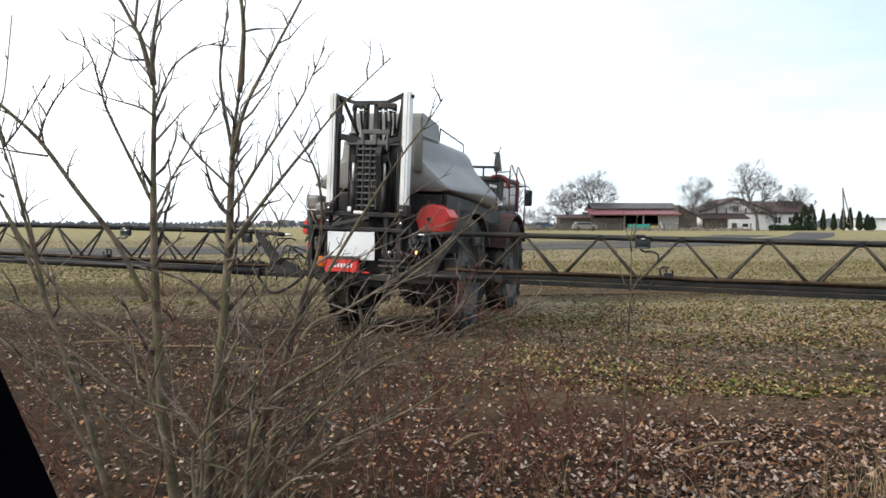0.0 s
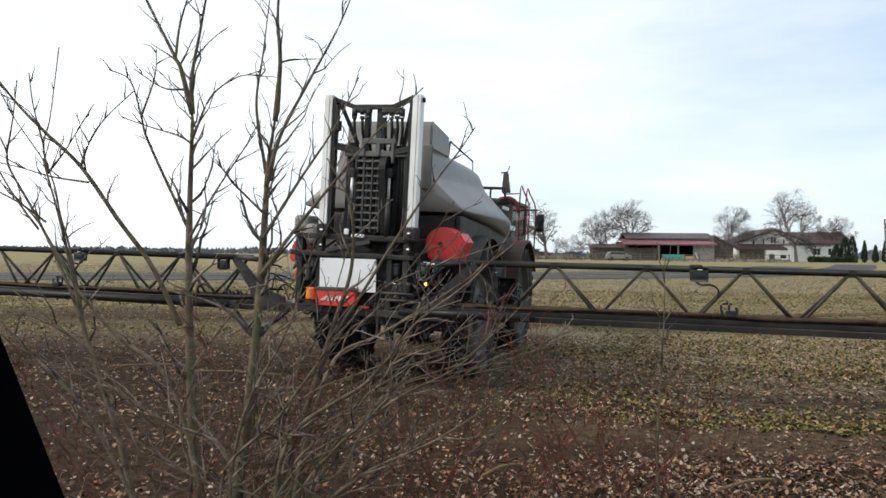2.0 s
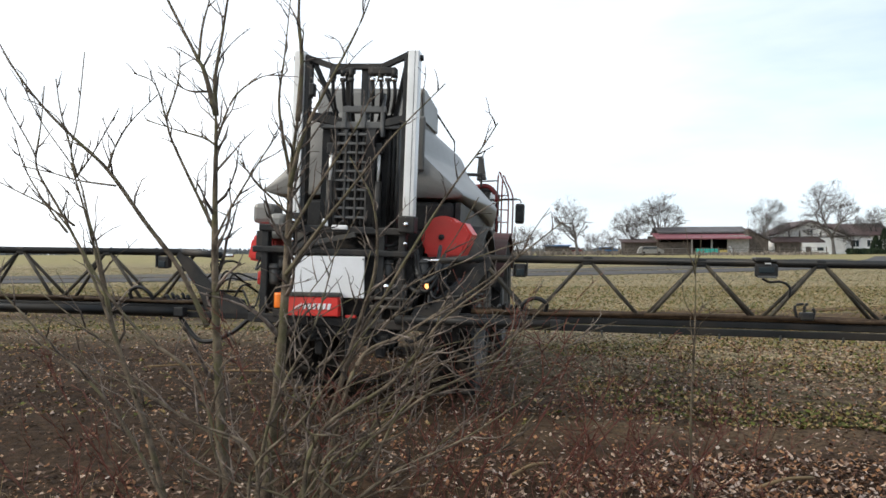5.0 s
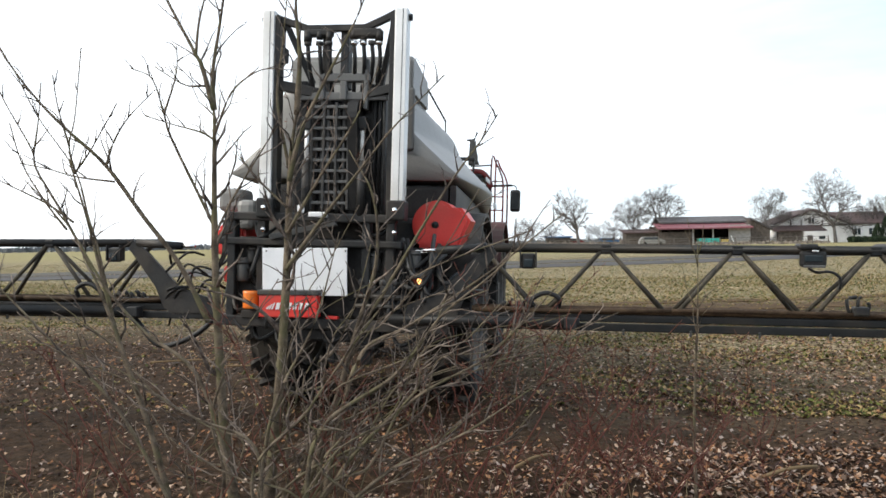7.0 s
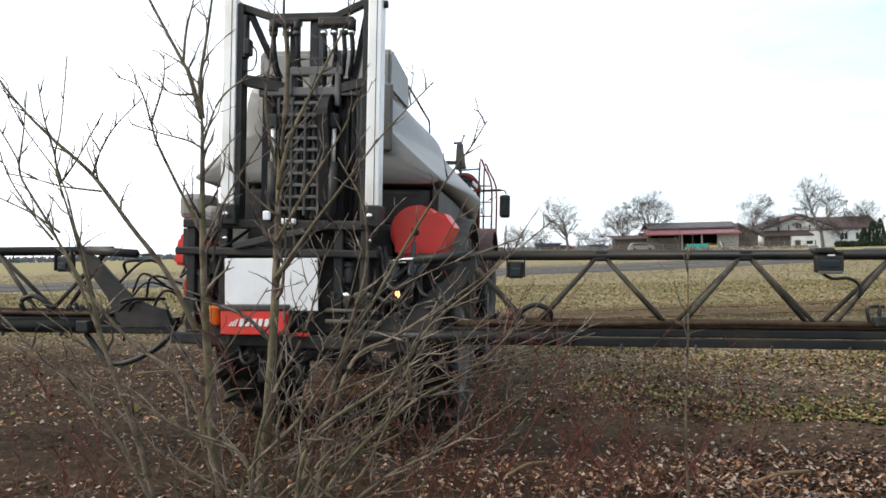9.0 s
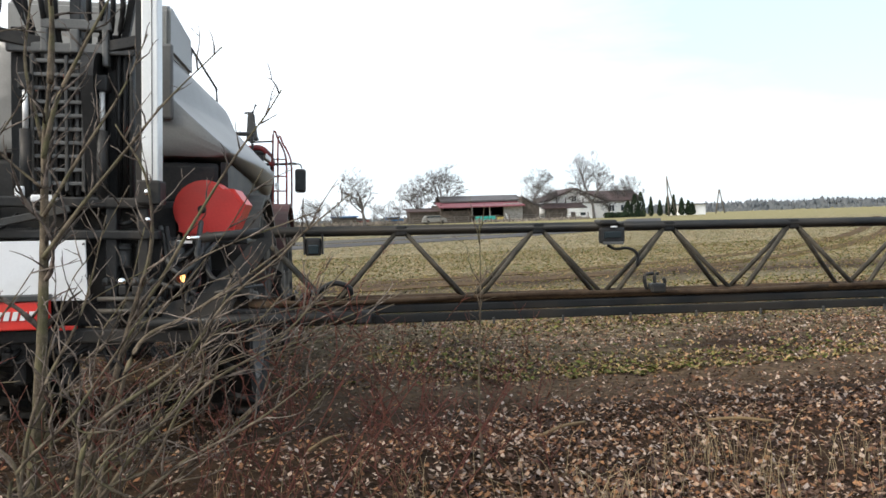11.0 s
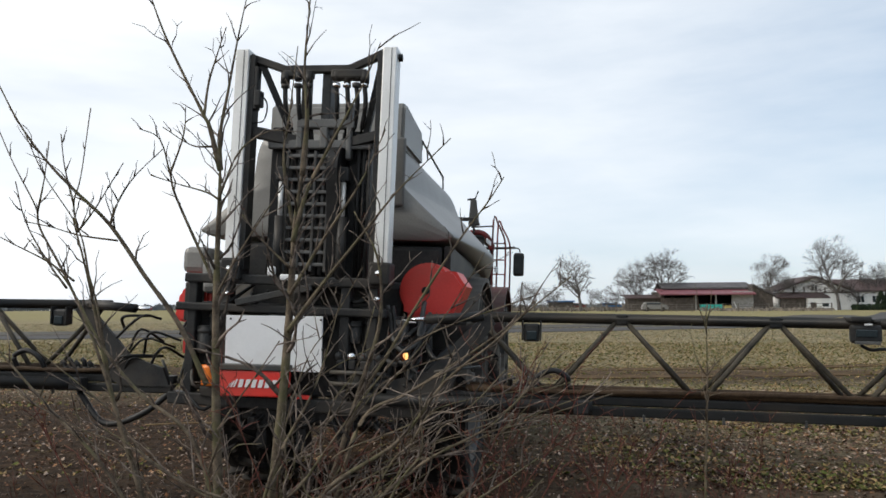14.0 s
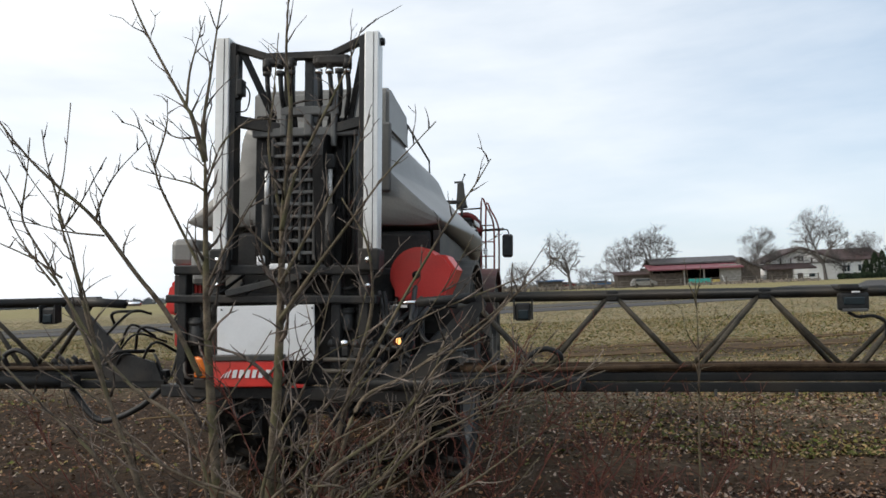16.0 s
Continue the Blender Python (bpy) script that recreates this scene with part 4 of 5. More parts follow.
        pipe("coupling_ring", [(cx, 0.02, 1.085), (cx, 0.02, 1.10)], 0.024, GREY_STEEL, coupling, 8)
    pipe("loop_hose", [((1.64 + o) * s, 0.0, 1.06), ((1.68 + o) * s, -0.03, 1.16), ((1.79 + o) * s, -0.03, 1.215), ((1.89 + o) * s, -0.03, 1.17), ((1.88 + o) * s, 0.0, 1.08)], 0.019, HOSE, spine, 8, "", 6)
    if s < 0:
        pipe("hanging_hose", [(-0.95, 0, 0.95), (-1.15, -0.05, 0.78), (-1.45, -0.05, 0.70), (-1.7, 0, 0.92)], 0.022, HOSE, spine, 8, "black hanging hose loop", 6)
        rg = random.Random(8)
        for k in range(9):
            x0, z0 = rg.uniform(-1.25, -0.9), rg.uniform(1.12, 1.5)
            pipe("fold_hose", [(x0, rg.uniform(0.0, 0.2), z0), (x0 - rg.uniform(0.08, 0.2), -0.05, z0 + rg.uniform(-0.02, 0.12)), (x0 - rg.uniform(0.22, 0.38), rg.uniform(0.0, 0.12), z0 - rg.uniform(0.05, 0.3))], rg.uniform(0.008, 0.014), HOSE, spine, 6, "", 5)
        bar("hinge_link", (-1.0, 0.03, 1.02), (-1.42, 0.03, 1.10), 0.05, 0.05, GREY_STEEL, spine)
    return spine


RIGHT_WING, LEFT_WING = wing(1), wing(-1)


# ---- the farm beyond the lane ----
BRICK_WALL = material("pale_block_wall", (0.27, 0.26, 0.245), (0.38, 0.365, 0.345), 2, 0.9, bump=0.2)
DARK_WOOD = material("weathered_dark_boards", (0.055, 0.045, 0.038), (0.11, 0.09, 0.075), 2, 0.9, bump=0.2)
ROOF_GREY = material("grey_sheet_roof", (0.065, 0.06, 0.06), (0.11, 0.10, 0.10), 1, 0.7, bump=0.1)
ROOF_RED = material("faded_red_sheet", (0.16, 0.05, 0.062), (0.23, 0.08, 0.09), 1, 0.6, bump=0.1)
ROOF_BROWN = material("brown_tile_roof", (0.055, 0.036, 0.034), (0.095, 0.06, 0.055), 1.5, 0.8, bump=0.3)
RENDERED = material("white_render", (0.784, 0.784, 0.773), (0.896, 0.896, 0.885), 1, 0.85, bump=0.1, dirt=(0.65, 0.627, 0.594), dirt_amount=0.4)
TEAL = material("teal_plastic", (0.02, 0.36, 0.30), (0.03, 0.46, 0.39), 2, 0.5, bump=0)
YELLOW = material("yellow_plastic", (0.50, 0.38, 0.10), (0.60, 0.47, 0.15), 2, 0.5, bump=0)
BLUE = material("blue_sheet", (0.03, 0.12, 0.30), (0.05, 0.17, 0.38), 1, 0.5, bump=0)
THUJA = leaf_material("thuja_green", [(0.018, 0.03, 0.018), (0.028, 0.045, 0.024), (0.015, 0.024, 0.016), (0.04, 0.055, 0.03)])
HEDGE = leaf_material("winter_hedge", [(0.24, 0.21, 0.18), (0.30, 0.26, 0.22), (0.19, 0.17, 0.145), (0.34, 0.29, 0.24)])
POLE = material("weathered_pole", (0.10, 0.085, 0.07), (0.17, 0.15, 0.13), 3, 0.9, bump=0.2)
# near-black colour that paints the gloom inside the open barn bay
DARKNESS = material("shed_inside_shade", (0.02, 0.018, 0.016), (0.035, 0.03, 0.027), 2, 0.95, bump=0)
# blue-grey because the haze of distance is mixed into the wood's colour
HAZED_WOOD = material("hazed_woodland", (0.12, 0.135, 0.15), (0.17, 0.18, 0.19), 0.05, 1.0, bump=0, fine=0.6)

Y0, G0 = 130.0, 0.98  # depth of the farm yard and its level


def gable(bm, x0, x1, y0, y1, eave, ridge, over=0.3, thick=0.18, along="y"):
    """A pitched roof slab of two slopes; its ridge runs along x or y."""
    if along == "y":
        mid = (x0 + x1) / 2
        prism(bm, [(x0 - over, eave - 0.1), (mid, ridge), (x1 + over, eave - 0.1), (x1 + over, eave - 0.1 + thick), (mid, ridge + thick * 1.3), (x0 - over, eave - 0.1 + thick)], 1, y0 - over, y1 + over)
    else:
        mid = (y0 + y1) / 2
        prism(bm, [(y0 - over, eave - 0.1), (mid, ridge), (y1 + over, eave - 0.1), (y1 + over, eave - 0.1 + thick), (mid, ridge + thick * 1.3), (y0 - over, eave - 0.1 + thick)], 0, x0 - over, x1 + over)
    return bm


# open barn: block end wall, deep dark bay on posts, red lean-to roof before a grey one
barn = tagged(new("barn"), "open-fronted barn with grey roof and faded red lean-to edge", "barn")
barn.location = (0, Y0, G0)
part("end_wall", boxed((37.8, 0.0, 0), (41.2, 0.35, 3.3)), BRICK_WALL, barn, "pale grey block wall")
bm = bmesh.new()
prism(bm, [(0.36, 0), (9, 0), (9, 3.4), (4.5, 4.55), (0.36, 3.3)], 0, 40.9, 41.25)
part("gable_wall", bm, DARK_WOOD, barn, "dark boarded gable")
# the barn's shadowed side wall, its shade painted in with the dark board colour
part("side_bay", prism(bmesh.new(), [(41.3, 0), (44.6, 0), (44.6, 2.5), (41.3, 4.2)], 1, 0.6, 8.8), DARK_WOOD, barn, "barn side wall, its shadow put into a dark board colour")
part("side_bay_roof", prism(bmesh.new(), [(41.26, 4.24), (44.9, 2.4), (44.9, 2.6), (41.26, 4.5)], 1, 0.3, 9.1), ROOF_GREY, barn)
part("back_wall", boxed((26.0, 8.6, 0), (41.2, 9.0, 3.4)), DARKNESS, barn)
part("side_wall", boxed((26.0, 0.4, 0), (26.4, 8.6, 3.3)), DARK_WOOD, barn)
part("front_boarding", boxed((26.4, 0.0, 0), (31.6, 0.3, 2.2)), DARK_WOOD, barn, "dark weathered boards")
for x in (31.7, 35.0, 37.7):
    part("post", boxed((x - 0.12, -0.2, 0), (x + 0.12, 0.04, 2.75)), BRICK_WALL, barn)
bm = bmesh.new()
prism(bm, [(-1.3, 2.66), (3.2, 3.62), (3.2, 3.82), (-1.3, 2.86)], 0, 25.6, 41.3)
part("lean_to_roof", bm, ROOF_RED, barn, "faded red sheet lean-to roof")
bm = bmesh.new()
prism(bm, [(2.0, 3.75), (5.6, 4.72), (9.3, 3.6), (9.3, 3.85), (5.6, 4.98), (2.0, 4.0)], 0, 26.5, 41.8)
part("main_roof", bm, ROOF_GREY, barn, "dull grey sheet roof")
for i in range(5):
    tagged(part("crate", boxed((32.4 + i * 0.75, Y0 - 0.6, G0 - 0.02), (33.08 + i * 0.75, Y0 + 0.5, G0 + 1.12), 0.06), TEAL), "teal plastic crate stacked before the barn", "crate", "crates at the barn")
for i in range(2):
    tagged(part("crate", boxed((36.25 + i * 0.65, Y0 - 0.6, G0 - 0.02), (36.8 + i * 0.65, Y0 + 0.4, G0 + 0.85), 0.05), YELLOW), "yellow plastic crate beside the teal ones", "crate", "crates at the barn")
tagged(bar("plank", (38.3, Y0 - 0.7, G0), (37.95, Y0 - 0.15, G0 + 1.5), 0.25, 0.06, RENDERED), "pale plank leaning on the barn wall", "plank")

shed = tagged(new("shed"), "low brown boarded shed beside the barn", "shed")
shed.location = (0, Y0, G0)
part("shed_wall", boxed((20.6, 1.0, 0), (26.0, 5.0, 2.2)), DARK_WOOD, shed)
bm = bmesh.new()
prism(bm, [(0.6, 2.1), (5.4, 2.7), (5.4, 2.9), (0.6, 2.3)], 0, 20.2, 26.2)
part("shed_roof", bm, ROOF_BROWN, shed)

# white house with brown timbered gable, lower red-brown lean-to, white annex
house = tagged(new("house"), "white rendered farmhouse with brown tiled roof", "house")
house.location = (0, Y0 + 4, G0)
bm = bmesh.new()
prism(bm, [(46.8, 0), (58.8, 0), (58.8, 3.3), (52.8, 5.6), (46.8, 3.3)], 1, 0, 0.4)
part("front_wall", bm, RENDERED, house, "white rendered gable wall")
part("long_wall", boxed((58.4, 0.45, 0), (66.5, 0.8, 3.3)), RENDERED, house)
part("side_wall", boxed((46.8, 0.42, 0), (47.2, 9, 3.2)), RENDERED, house)
part("rear_wall", boxed((46.8, 9.0, 0), (66.5, 9.3, 3.2)), RENDERED, house)
part("roof", gable(bmesh.new(), 46.8, 58.8, 0, 9, 3.3, 5.6, 0.5, 0.25), ROOF_BROWN, house, "brown tiled roof")
part("roof", gable(bmesh.new(), 56.0, 66.5, 0.4, 9, 3.2, 5.1, 0.4, 0.25, "x"), ROOF_BROWN, house, "brown tiled roof")
for x in (49.2, 51.0, 54.5, 56.2):
    part("timber", boxed((x - 0.09, -0.06, 3.0), (x + 0.09, -0.004, 4.0)), DARK_WOOD, house)
part("timber", boxed((47.0, -0.07, 2.9), (58.6, -0.004, 3.1)), DARK_WOOD, house)
for x, z, w, h in ((52.7, 3.35, 0.9, 1.0), (49.4, 1.4, 1.0, 1.1), (60.5, 1.3, 1.1, 1.1), (63.0, 1.3, 1.1, 1.1)):
    y = 0.36 if x > 59 else -0.09
    win = part("window", boxed((x - w / 2 - 0.09, y, z - 0.09), (x + w / 2 + 0.09, y + 0.08, z + h + 0.09)), RENDERED, house)
    part("pane", boxed((x - w / 2, y - 0.01, z), (x + w / 2, y - 0.002, z + h)), GLASS, win)
    part("glazing_bar", boxed((x - 0.04, y - 0.03, z), (x + 0.04, y - 0.012, z + h)), RENDERED, win)
part("porch_roof", prism(bmesh.new(), [(-3.2, 2.0), (-0.1, 2.9), (-0.1, 3.05), (-3.2, 2.2)], 0, 45.2, 54.0), ROOF_BROWN, house, "red-brown porch roof")
part("porch_wall", boxed((46.0, -2.9, 0), (50.0, -2.6, 2.1)), DARK_WOOD, house)
annex = part("annex", boxed((50.2, -3.4, -0.6), (55.0, -0.2, 2.0)), RENDERED, house, "white annex")
part("annex_window", boxed((52.6, -3.44, 0.6), (53.6, -3.405, 1.2)), GLASS, annex)
part("annex_door", boxed((50.7, -3.44, -0.6), (51.5, -3.405, 1.3)), DARK_WOOD, annex)
part("chimney", boxed((53.5, 4.0, 4.6), (54.1, 4.6, 6.2)), BRICK_WALL, house)

outbuilding = tagged(new("outbuilding"), "small white flat-roofed outbuilding past the conifers", "outbuilding")
outbuilding.location = (0, Y0 + 2, G0)
part("wall", boxed((73.5, 0, 0), (79.0, 5, 2.0)), RENDERED, outbuilding)
part("flat_roof", boxed((73.2, -0.3, 2.0), (79.3, 5.3, 2.2)), ROOF_GREY, outbuilding)
part("doorway", boxed((75.0, -0.04, 0), (76.0, -0.004, 1.8)), GLASS, outbuilding)


def vehicle(x, y, paint, label, long=4.2):
    v = tagged(new("parked_car"), label, "car")
    v.location = (x, y, lift(x, y))
    bm = bmesh.new()
    prism(bm, [(-long / 2, 0.35), (long / 2, 0.35), (long / 2, 0.85), (long * 0.34, 0.98), (long * 0.2, 1.45), (-long * 0.36, 1.48), (-long * 0.47, 0.95)], 1, 0, 1.7)
    bmesh.ops.bevel(bm, geom=bm.edges[:], offset=0.07, segments=2, affect="EDGES")
    body = part("body", bm, paint, v)
    part("side_glass", boxed((-long * 0.33, -0.012, 1.0), (long * 0.22, -0.002, 1.36)), GLASS, body)
    for wx in (-long * 0.3, long * 0.3):
        pipe("wheel", [(wx, -0.02, 0.32), (wx, 0.22, 0.32)], 0.32, RUBBER, v, 14)
        pipe("wheel", [(wx, 1.48, 0.32), (wx, 1.72, 0.32)], 0.32, RUBBER, v, 14)
    return v


vehicle(23.8, 124, TANK, "pale parked car before the shed")
vehicle(19.0, 140, BLUE, "blue parked car beyond the fence")
vehicle(13.2, 142, DULL_RED, "small red vehicle beyond the fence", 3.0)
container = tagged(new("blue_shelter"), "blue sheet shelter among the bare trees", "shelter")
container.location = (0, 141, G0)
part("shelter_wall", boxed((7.5, 0, 0), (12.0, 3, 1.7)), DARK_WOOD, container)
part("shelter_roof", boxed((7.2, -0.3, 1.7), (12.3, 3.3, 1.95)), BLUE, container)

# wire fence before the yard
fence = tagged(new("fence"), "grey wire fence on thin posts before the yard", "fence")
for i in range(24):
    x = -4 + i * 2.3
    part("post", boxed((x - 0.06, 118.0, lift(x, 118) - 0.1), (x + 0.06, 118.12, lift(x, 118) + 1.25)), POLE, fence)
for k in range(3):
    pipe("rail", [(-4, 118.06, lift(0, 118) + 0.35 + 0.38 * k), (49, 118.06, lift(0, 118) + 0.35 + 0.38 * k)], 0.03, POLE, fence, 4)


# ---- bare trees ----
def grow(rng, big, fine, p, way, length, r, depth, spread, crown):
    """A limb that bends, tapers and throws off thinner ones, held inside the crown (middle, half width, half height)."""
    mid, half, tall = crown
    for k in range(5):
        q = p + way * length - mid
        if (q.x / half) ** 2 + (q.y / half) ** 2 + (q.z / tall) ** 2 < 1.0:
            break
        length *= 0.8
    n, r = 4, max(r, 0.013)
    pts, d = [p], way.copy()
    for i in range(n):
        d = (d + Vector((rng.gauss(0, 0.22), rng.gauss(0, 0.22), rng.gauss(0, 0.16)))).normalized()
        pts.append(pts[-1] + d * length / n)
    radii = [r * (1 - 0.55 * i / n) for i in range(n + 1)]
    (big if depth > 1 else fine).add(pts, radii, 5 if depth > 2 else 3)
    if depth == 0:
        return
    kids = 4 if depth > 1 else 7
    for k in range(kids):
        f = rng.uniform(0.3, 1.0) if k else 1.0
        i = min(int(f * n), n - 1)
        start = pts[i].lerp(pts[i + 1], f * n - i)
        axis = Vector((rng.gauss(0, 1), rng.gauss(0, 1), rng.gauss(0, 0.8))).normalized()
        nd = (d + axis * spread * rng.uniform(0.6, 1.2)).normalized()
        grow(rng, big, fine, start, nd, length * rng.uniform(0.6, 0.9), r * rng.uniform(0.42, 0.58), depth - 1, spread, crown)


def bare_tree(x, y, height, width, seed, label, depth=5, lean_x=0.0):
    rng = random.Random(seed)
    base = Vector((x, y, lift(x, y) - 0.05))
    thing = tagged(new("bare_tree"), label, "tree", "bare trees of the farm")
    thing.location = base
    big, fine, trunk = Tubes(), Tubes(), Tubes()
    h = height
    crown = (Vector((lean_x, 0, h * 0.60)), width * 0.57, h * 0.47)
    t1 = Vector((lean_x * 0.35, 0, h * 0.27))
    pts = smooth_line([(0, 0, 0), (lean_x * 0.1, 0.05, h * 0.12), t1], 4)
    r0 = h * 0.021
    trunk.add(pts, [r0 * (1.3 - 0.5 * i / (len(pts) - 1)) for i in range(len(pts))], 8)
    for k in range(6):
        a = 6.283 * k / 6 + rng.uniform(-0.4, 0.4)
        out = rng.uniform(0.5, 1.2) * width / h
        way = Vector((math.cos(a) * out + lean_x * 0.1, math.sin(a) * out, 0.8)).normalized()
        grow(rng, big, fine, t1 * rng.uniform(0.7, 1.0), way, h * rng.uniform(0.28, 0.40), r0 * 0.6, depth - 1, 0.95, crown)
    grow(rng, big, fine, t1, Vector((lean_x * 0.12, 0, 1)).normalized(), h * 0.36, r0 * 0.75, depth - 1, 0.85, crown)
    trunk.link("trunk", HAZED_BARK, thing)
    tagged(big.link("limb_mass", HAZED_BARK, thing), kind="stuff")
    tagged(fine.link("twig_mass", HAZED_BARK, thing, "fine bare twigs"), kind="stuff")
    return thing


bare_tree(54.2, 128, 12.0, 8.2, 11, "tall bare tree with dense dark crown before the house", lean_x=-0.9)
bare_tree(44.5, 131, 9.2, 6.6, 12, "bare tree between barn and house")
bare_tree(27.4, 136, 11.0, 7.2, 13, "broad bare tree behind the shed", lean_x=0.4)
bare_tree(23.0, 136, 9.2, 6.4, 14, "bare tree leaning over the yard", lean_x=-0.5)
bare_tree(12.4, 130, 11.2, 5.4, 15, "slender bare tree by the fence", lean_x=-1.0)
bare_tree(64.5, 136, 8.2, 6.0, 16, "bare tree behind the farmhouse")
bare_tree(58.5, 131, 6.6, 5.0, 17, "low bare tree beside the farmhouse", depth=4)
bare_tree(4.5, 131, 5.4, 6.5, 18, "low spreading bare tree by the fence", depth=4)
bare_tree(8.0, 134, 4.6, 6.0, 19, "low bare thicket tree by the fence", depth=4)
bare_tree(17.0, 140, 4.6, 5.0, 20, "small bare tree beyond the vehicles", depth=4)
bare_tree(1.0, 135, 4.2, 5.5, 22, "low bare thicket tree by the fence", depth=4)
bare_tree(19.5, 138, 5.0, 5.5, 23, "low bare tree beyond the vehicles", depth=4)
bare_tree(48.8, 134, 6.6, 5.0, 21, "bare tree beside the farmhouse gable", depth=4)


def conifer(x, y, height, width, seed):
    """A column of many small upright sprays."""
    rng = np.random.default_rng(seed)
    thing = tagged(new("conifer"), "narrow dark green columnar conifer in a row", "conifer", "conifer row")
    thing.location = (x, y, lift(x, y) - 0.05)
    pipe("trunk", [(0, 0, 0), (0, 0, height * 0.5)], 0.09, HAZED_BARK, thing, 6)
    verts, faces = [], []
    for i in range(520):
        k = rng.random()
        r = width / 2 * (1 - k) ** 0.55 * min(1, 0.55 + k * 3) * rng.uniform(0.75, 1.08)
        a = rng.random() * 6.283
        c = np.array((r * math.cos(a), r * math.sin(a), 0.12 + k * (height - 0.2)))
        s = rng.uniform(0.14, 0.3)
        tip = c + np.array((math.cos(a) * 0.1, math.sin(a) * 0.1, s * 1.3))
        side = np.array((-math.sin(a), math.cos(a), 0)) * s * 0.5
        base = len(verts)
        verts += [tuple(c - side), tuple(c + side), tuple(tip), tuple(c * 0.7 + np.array((0, 0, c[2] * 0.3)))]
        faces += [(base, base + 1, base + 2), (base, base + 2, base + 3), (base + 1, base + 3, base + 2)]
    me = bpy.data.meshes.new("foliage")
    me.from_pydata(verts, [], faces)
    me.materials.append(THUJA)
    ob = new("foliage", me)
    ob.parent = thing
    return thing


for i, (x, h, w) in enumerate(((60.6, 3.0, 2.0), (62.0, 4.2, 2.2), (63.2, 4.5, 1.9), (65.2, 3.6, 1.0), (67.0, 2.9, 1.1), (68.6, 3.7, 1.2), (69.8, 3.9, 1.1), (71.4, 3.3, 1.3), (72.8, 2.7, 1.5), (73.6, 2.3, 1.3))):
    conifer(x, 127.5, h, w, 30 + i)


def thicket(name, x0, x1, y, height, count, mat, label, seed, deep=3.0, kind="stuff"):
    """A far hedge of small clumps with an uneven top."""
    rng = np.random.default_rng(seed)
    verts, faces = [], []
    for i in range(count):
        x = rng.uniform(x0, x1)
        yy = y + rng.uniform(0, deep)
        h = height * (0.35 + 0.65 * abs(noise.noise((x * 6.0 / height / 4, seed, 0)))) * rng.random() ** 0.5
        s = height * rng.uniform(0.08, 0.2)
        a = rng.random() * 6.283
        c = np.array((x, yy, lift(x, yy) + h * 0.85))
        base = len(verts)
        u = np.array((math.cos(a), math.sin(a), 0)) * s
        verts += [tuple(c - u), tuple(c + u), tuple(c + np.array((0, 0, s * 1.6))), (c[0], c[1], c[2] - s * 1.4)]
        faces += [(base, base + 1, base + 2), (base, base + 3, base + 1)]
    me = bpy.data.meshes.new(name)
    me.from_pydata(verts, [], faces)
    me.materials.append(mat)
    return tagged(new(name, me), label, "hedge", kind=kind)


thicket("yard_hedge", -2, 30, 133, 1.5, 900, HEDGE, "low brown winter scrub behind the fence", 41)
thicket("garden_hedge", 55.5, 63, 125.5, 1.7, 1200, THUJA, "clipped dark evergreen garden hedge", 42, 1.2)
thicket("bank_weeds", 30, 50, 120, 0.9, 900, HEDGE, "dry weeds on the bank before the barn", 43)
thicket("far_hedge", -420, 0, 430, 6.0, 2600, HAZED_WOOD, "far hedge on the horizon with haze put into its colour", 44, 20)
thicket("far_hedge", 60, 330, 300, 3.4, 2200, HAZED_WOOD, "far hedge on the horizon with haze put into its colour", 45, 20)
thicket("far_woods", 420, 1300, 800, 17, 5200, HAZED_WOOD, "woodland on the horizon, its blue-grey colour holding the distance haze", 46, 60)
thicket("far_woods", -900, 200, 900, 9, 3200, HAZED_WOOD, "woodland on the horizon, its blue-grey colour holding the distance haze", 47, 60)
for x, y, w, h in ((-150, 610, 9, 3.4), (-137, 615, 8, 4.0), (-120, 620, 8, 3.2), (-172, 620, 11, 3.0)):
    far = tagged(new("far_house"), "tiny white far house with dark roof", "house", "far houses")
    far.location = (x, y, lift(x, y))
    part("wall", boxed((0, 0, 0), (w, 6, h)), RENDERED, far)
    part("roof", gable(bmesh.new(), 0, w, 0, 6, h, h + 1.8, 0.3, 0.2, "x"), ROOF_BROWN, far)

# line poles
pole = tagged(new("line_pole"), "leaning wooden line pole with a stay", "pole")
pole.location = (67.0, 124.5, lift(67, 124.5))
pipe("shaft", [(0.2, 0, -0.2), (-0.15, 0, 7.2)], 0.13, POLE, pole, 8)
pipe("stay", [(1.7, 0, -0.2), (-0.05, 0, 6.6)], 0.09, POLE, pole, 6)
frame_pole = tagged(new("line_pole"), "wooden A-shaped line pole in the far field", "pole")
frame_pole.location = (95.0, 153, lift(95, 153))
pipe("leg", [(-0.9, 0, -0.2), (0.0, 0, 5.4)], 0.13, POLE, frame_pole, 6)
pipe("leg", [(1.4, 0, -0.2), (0.1, 0, 5.4)], 0.13, POLE, frame_pole, 6)
pipe("cross_arm", [(-0.35, 0, 5.3), (0.45, 0, 5.3)], 0.08, POLE, frame_pole, 6)


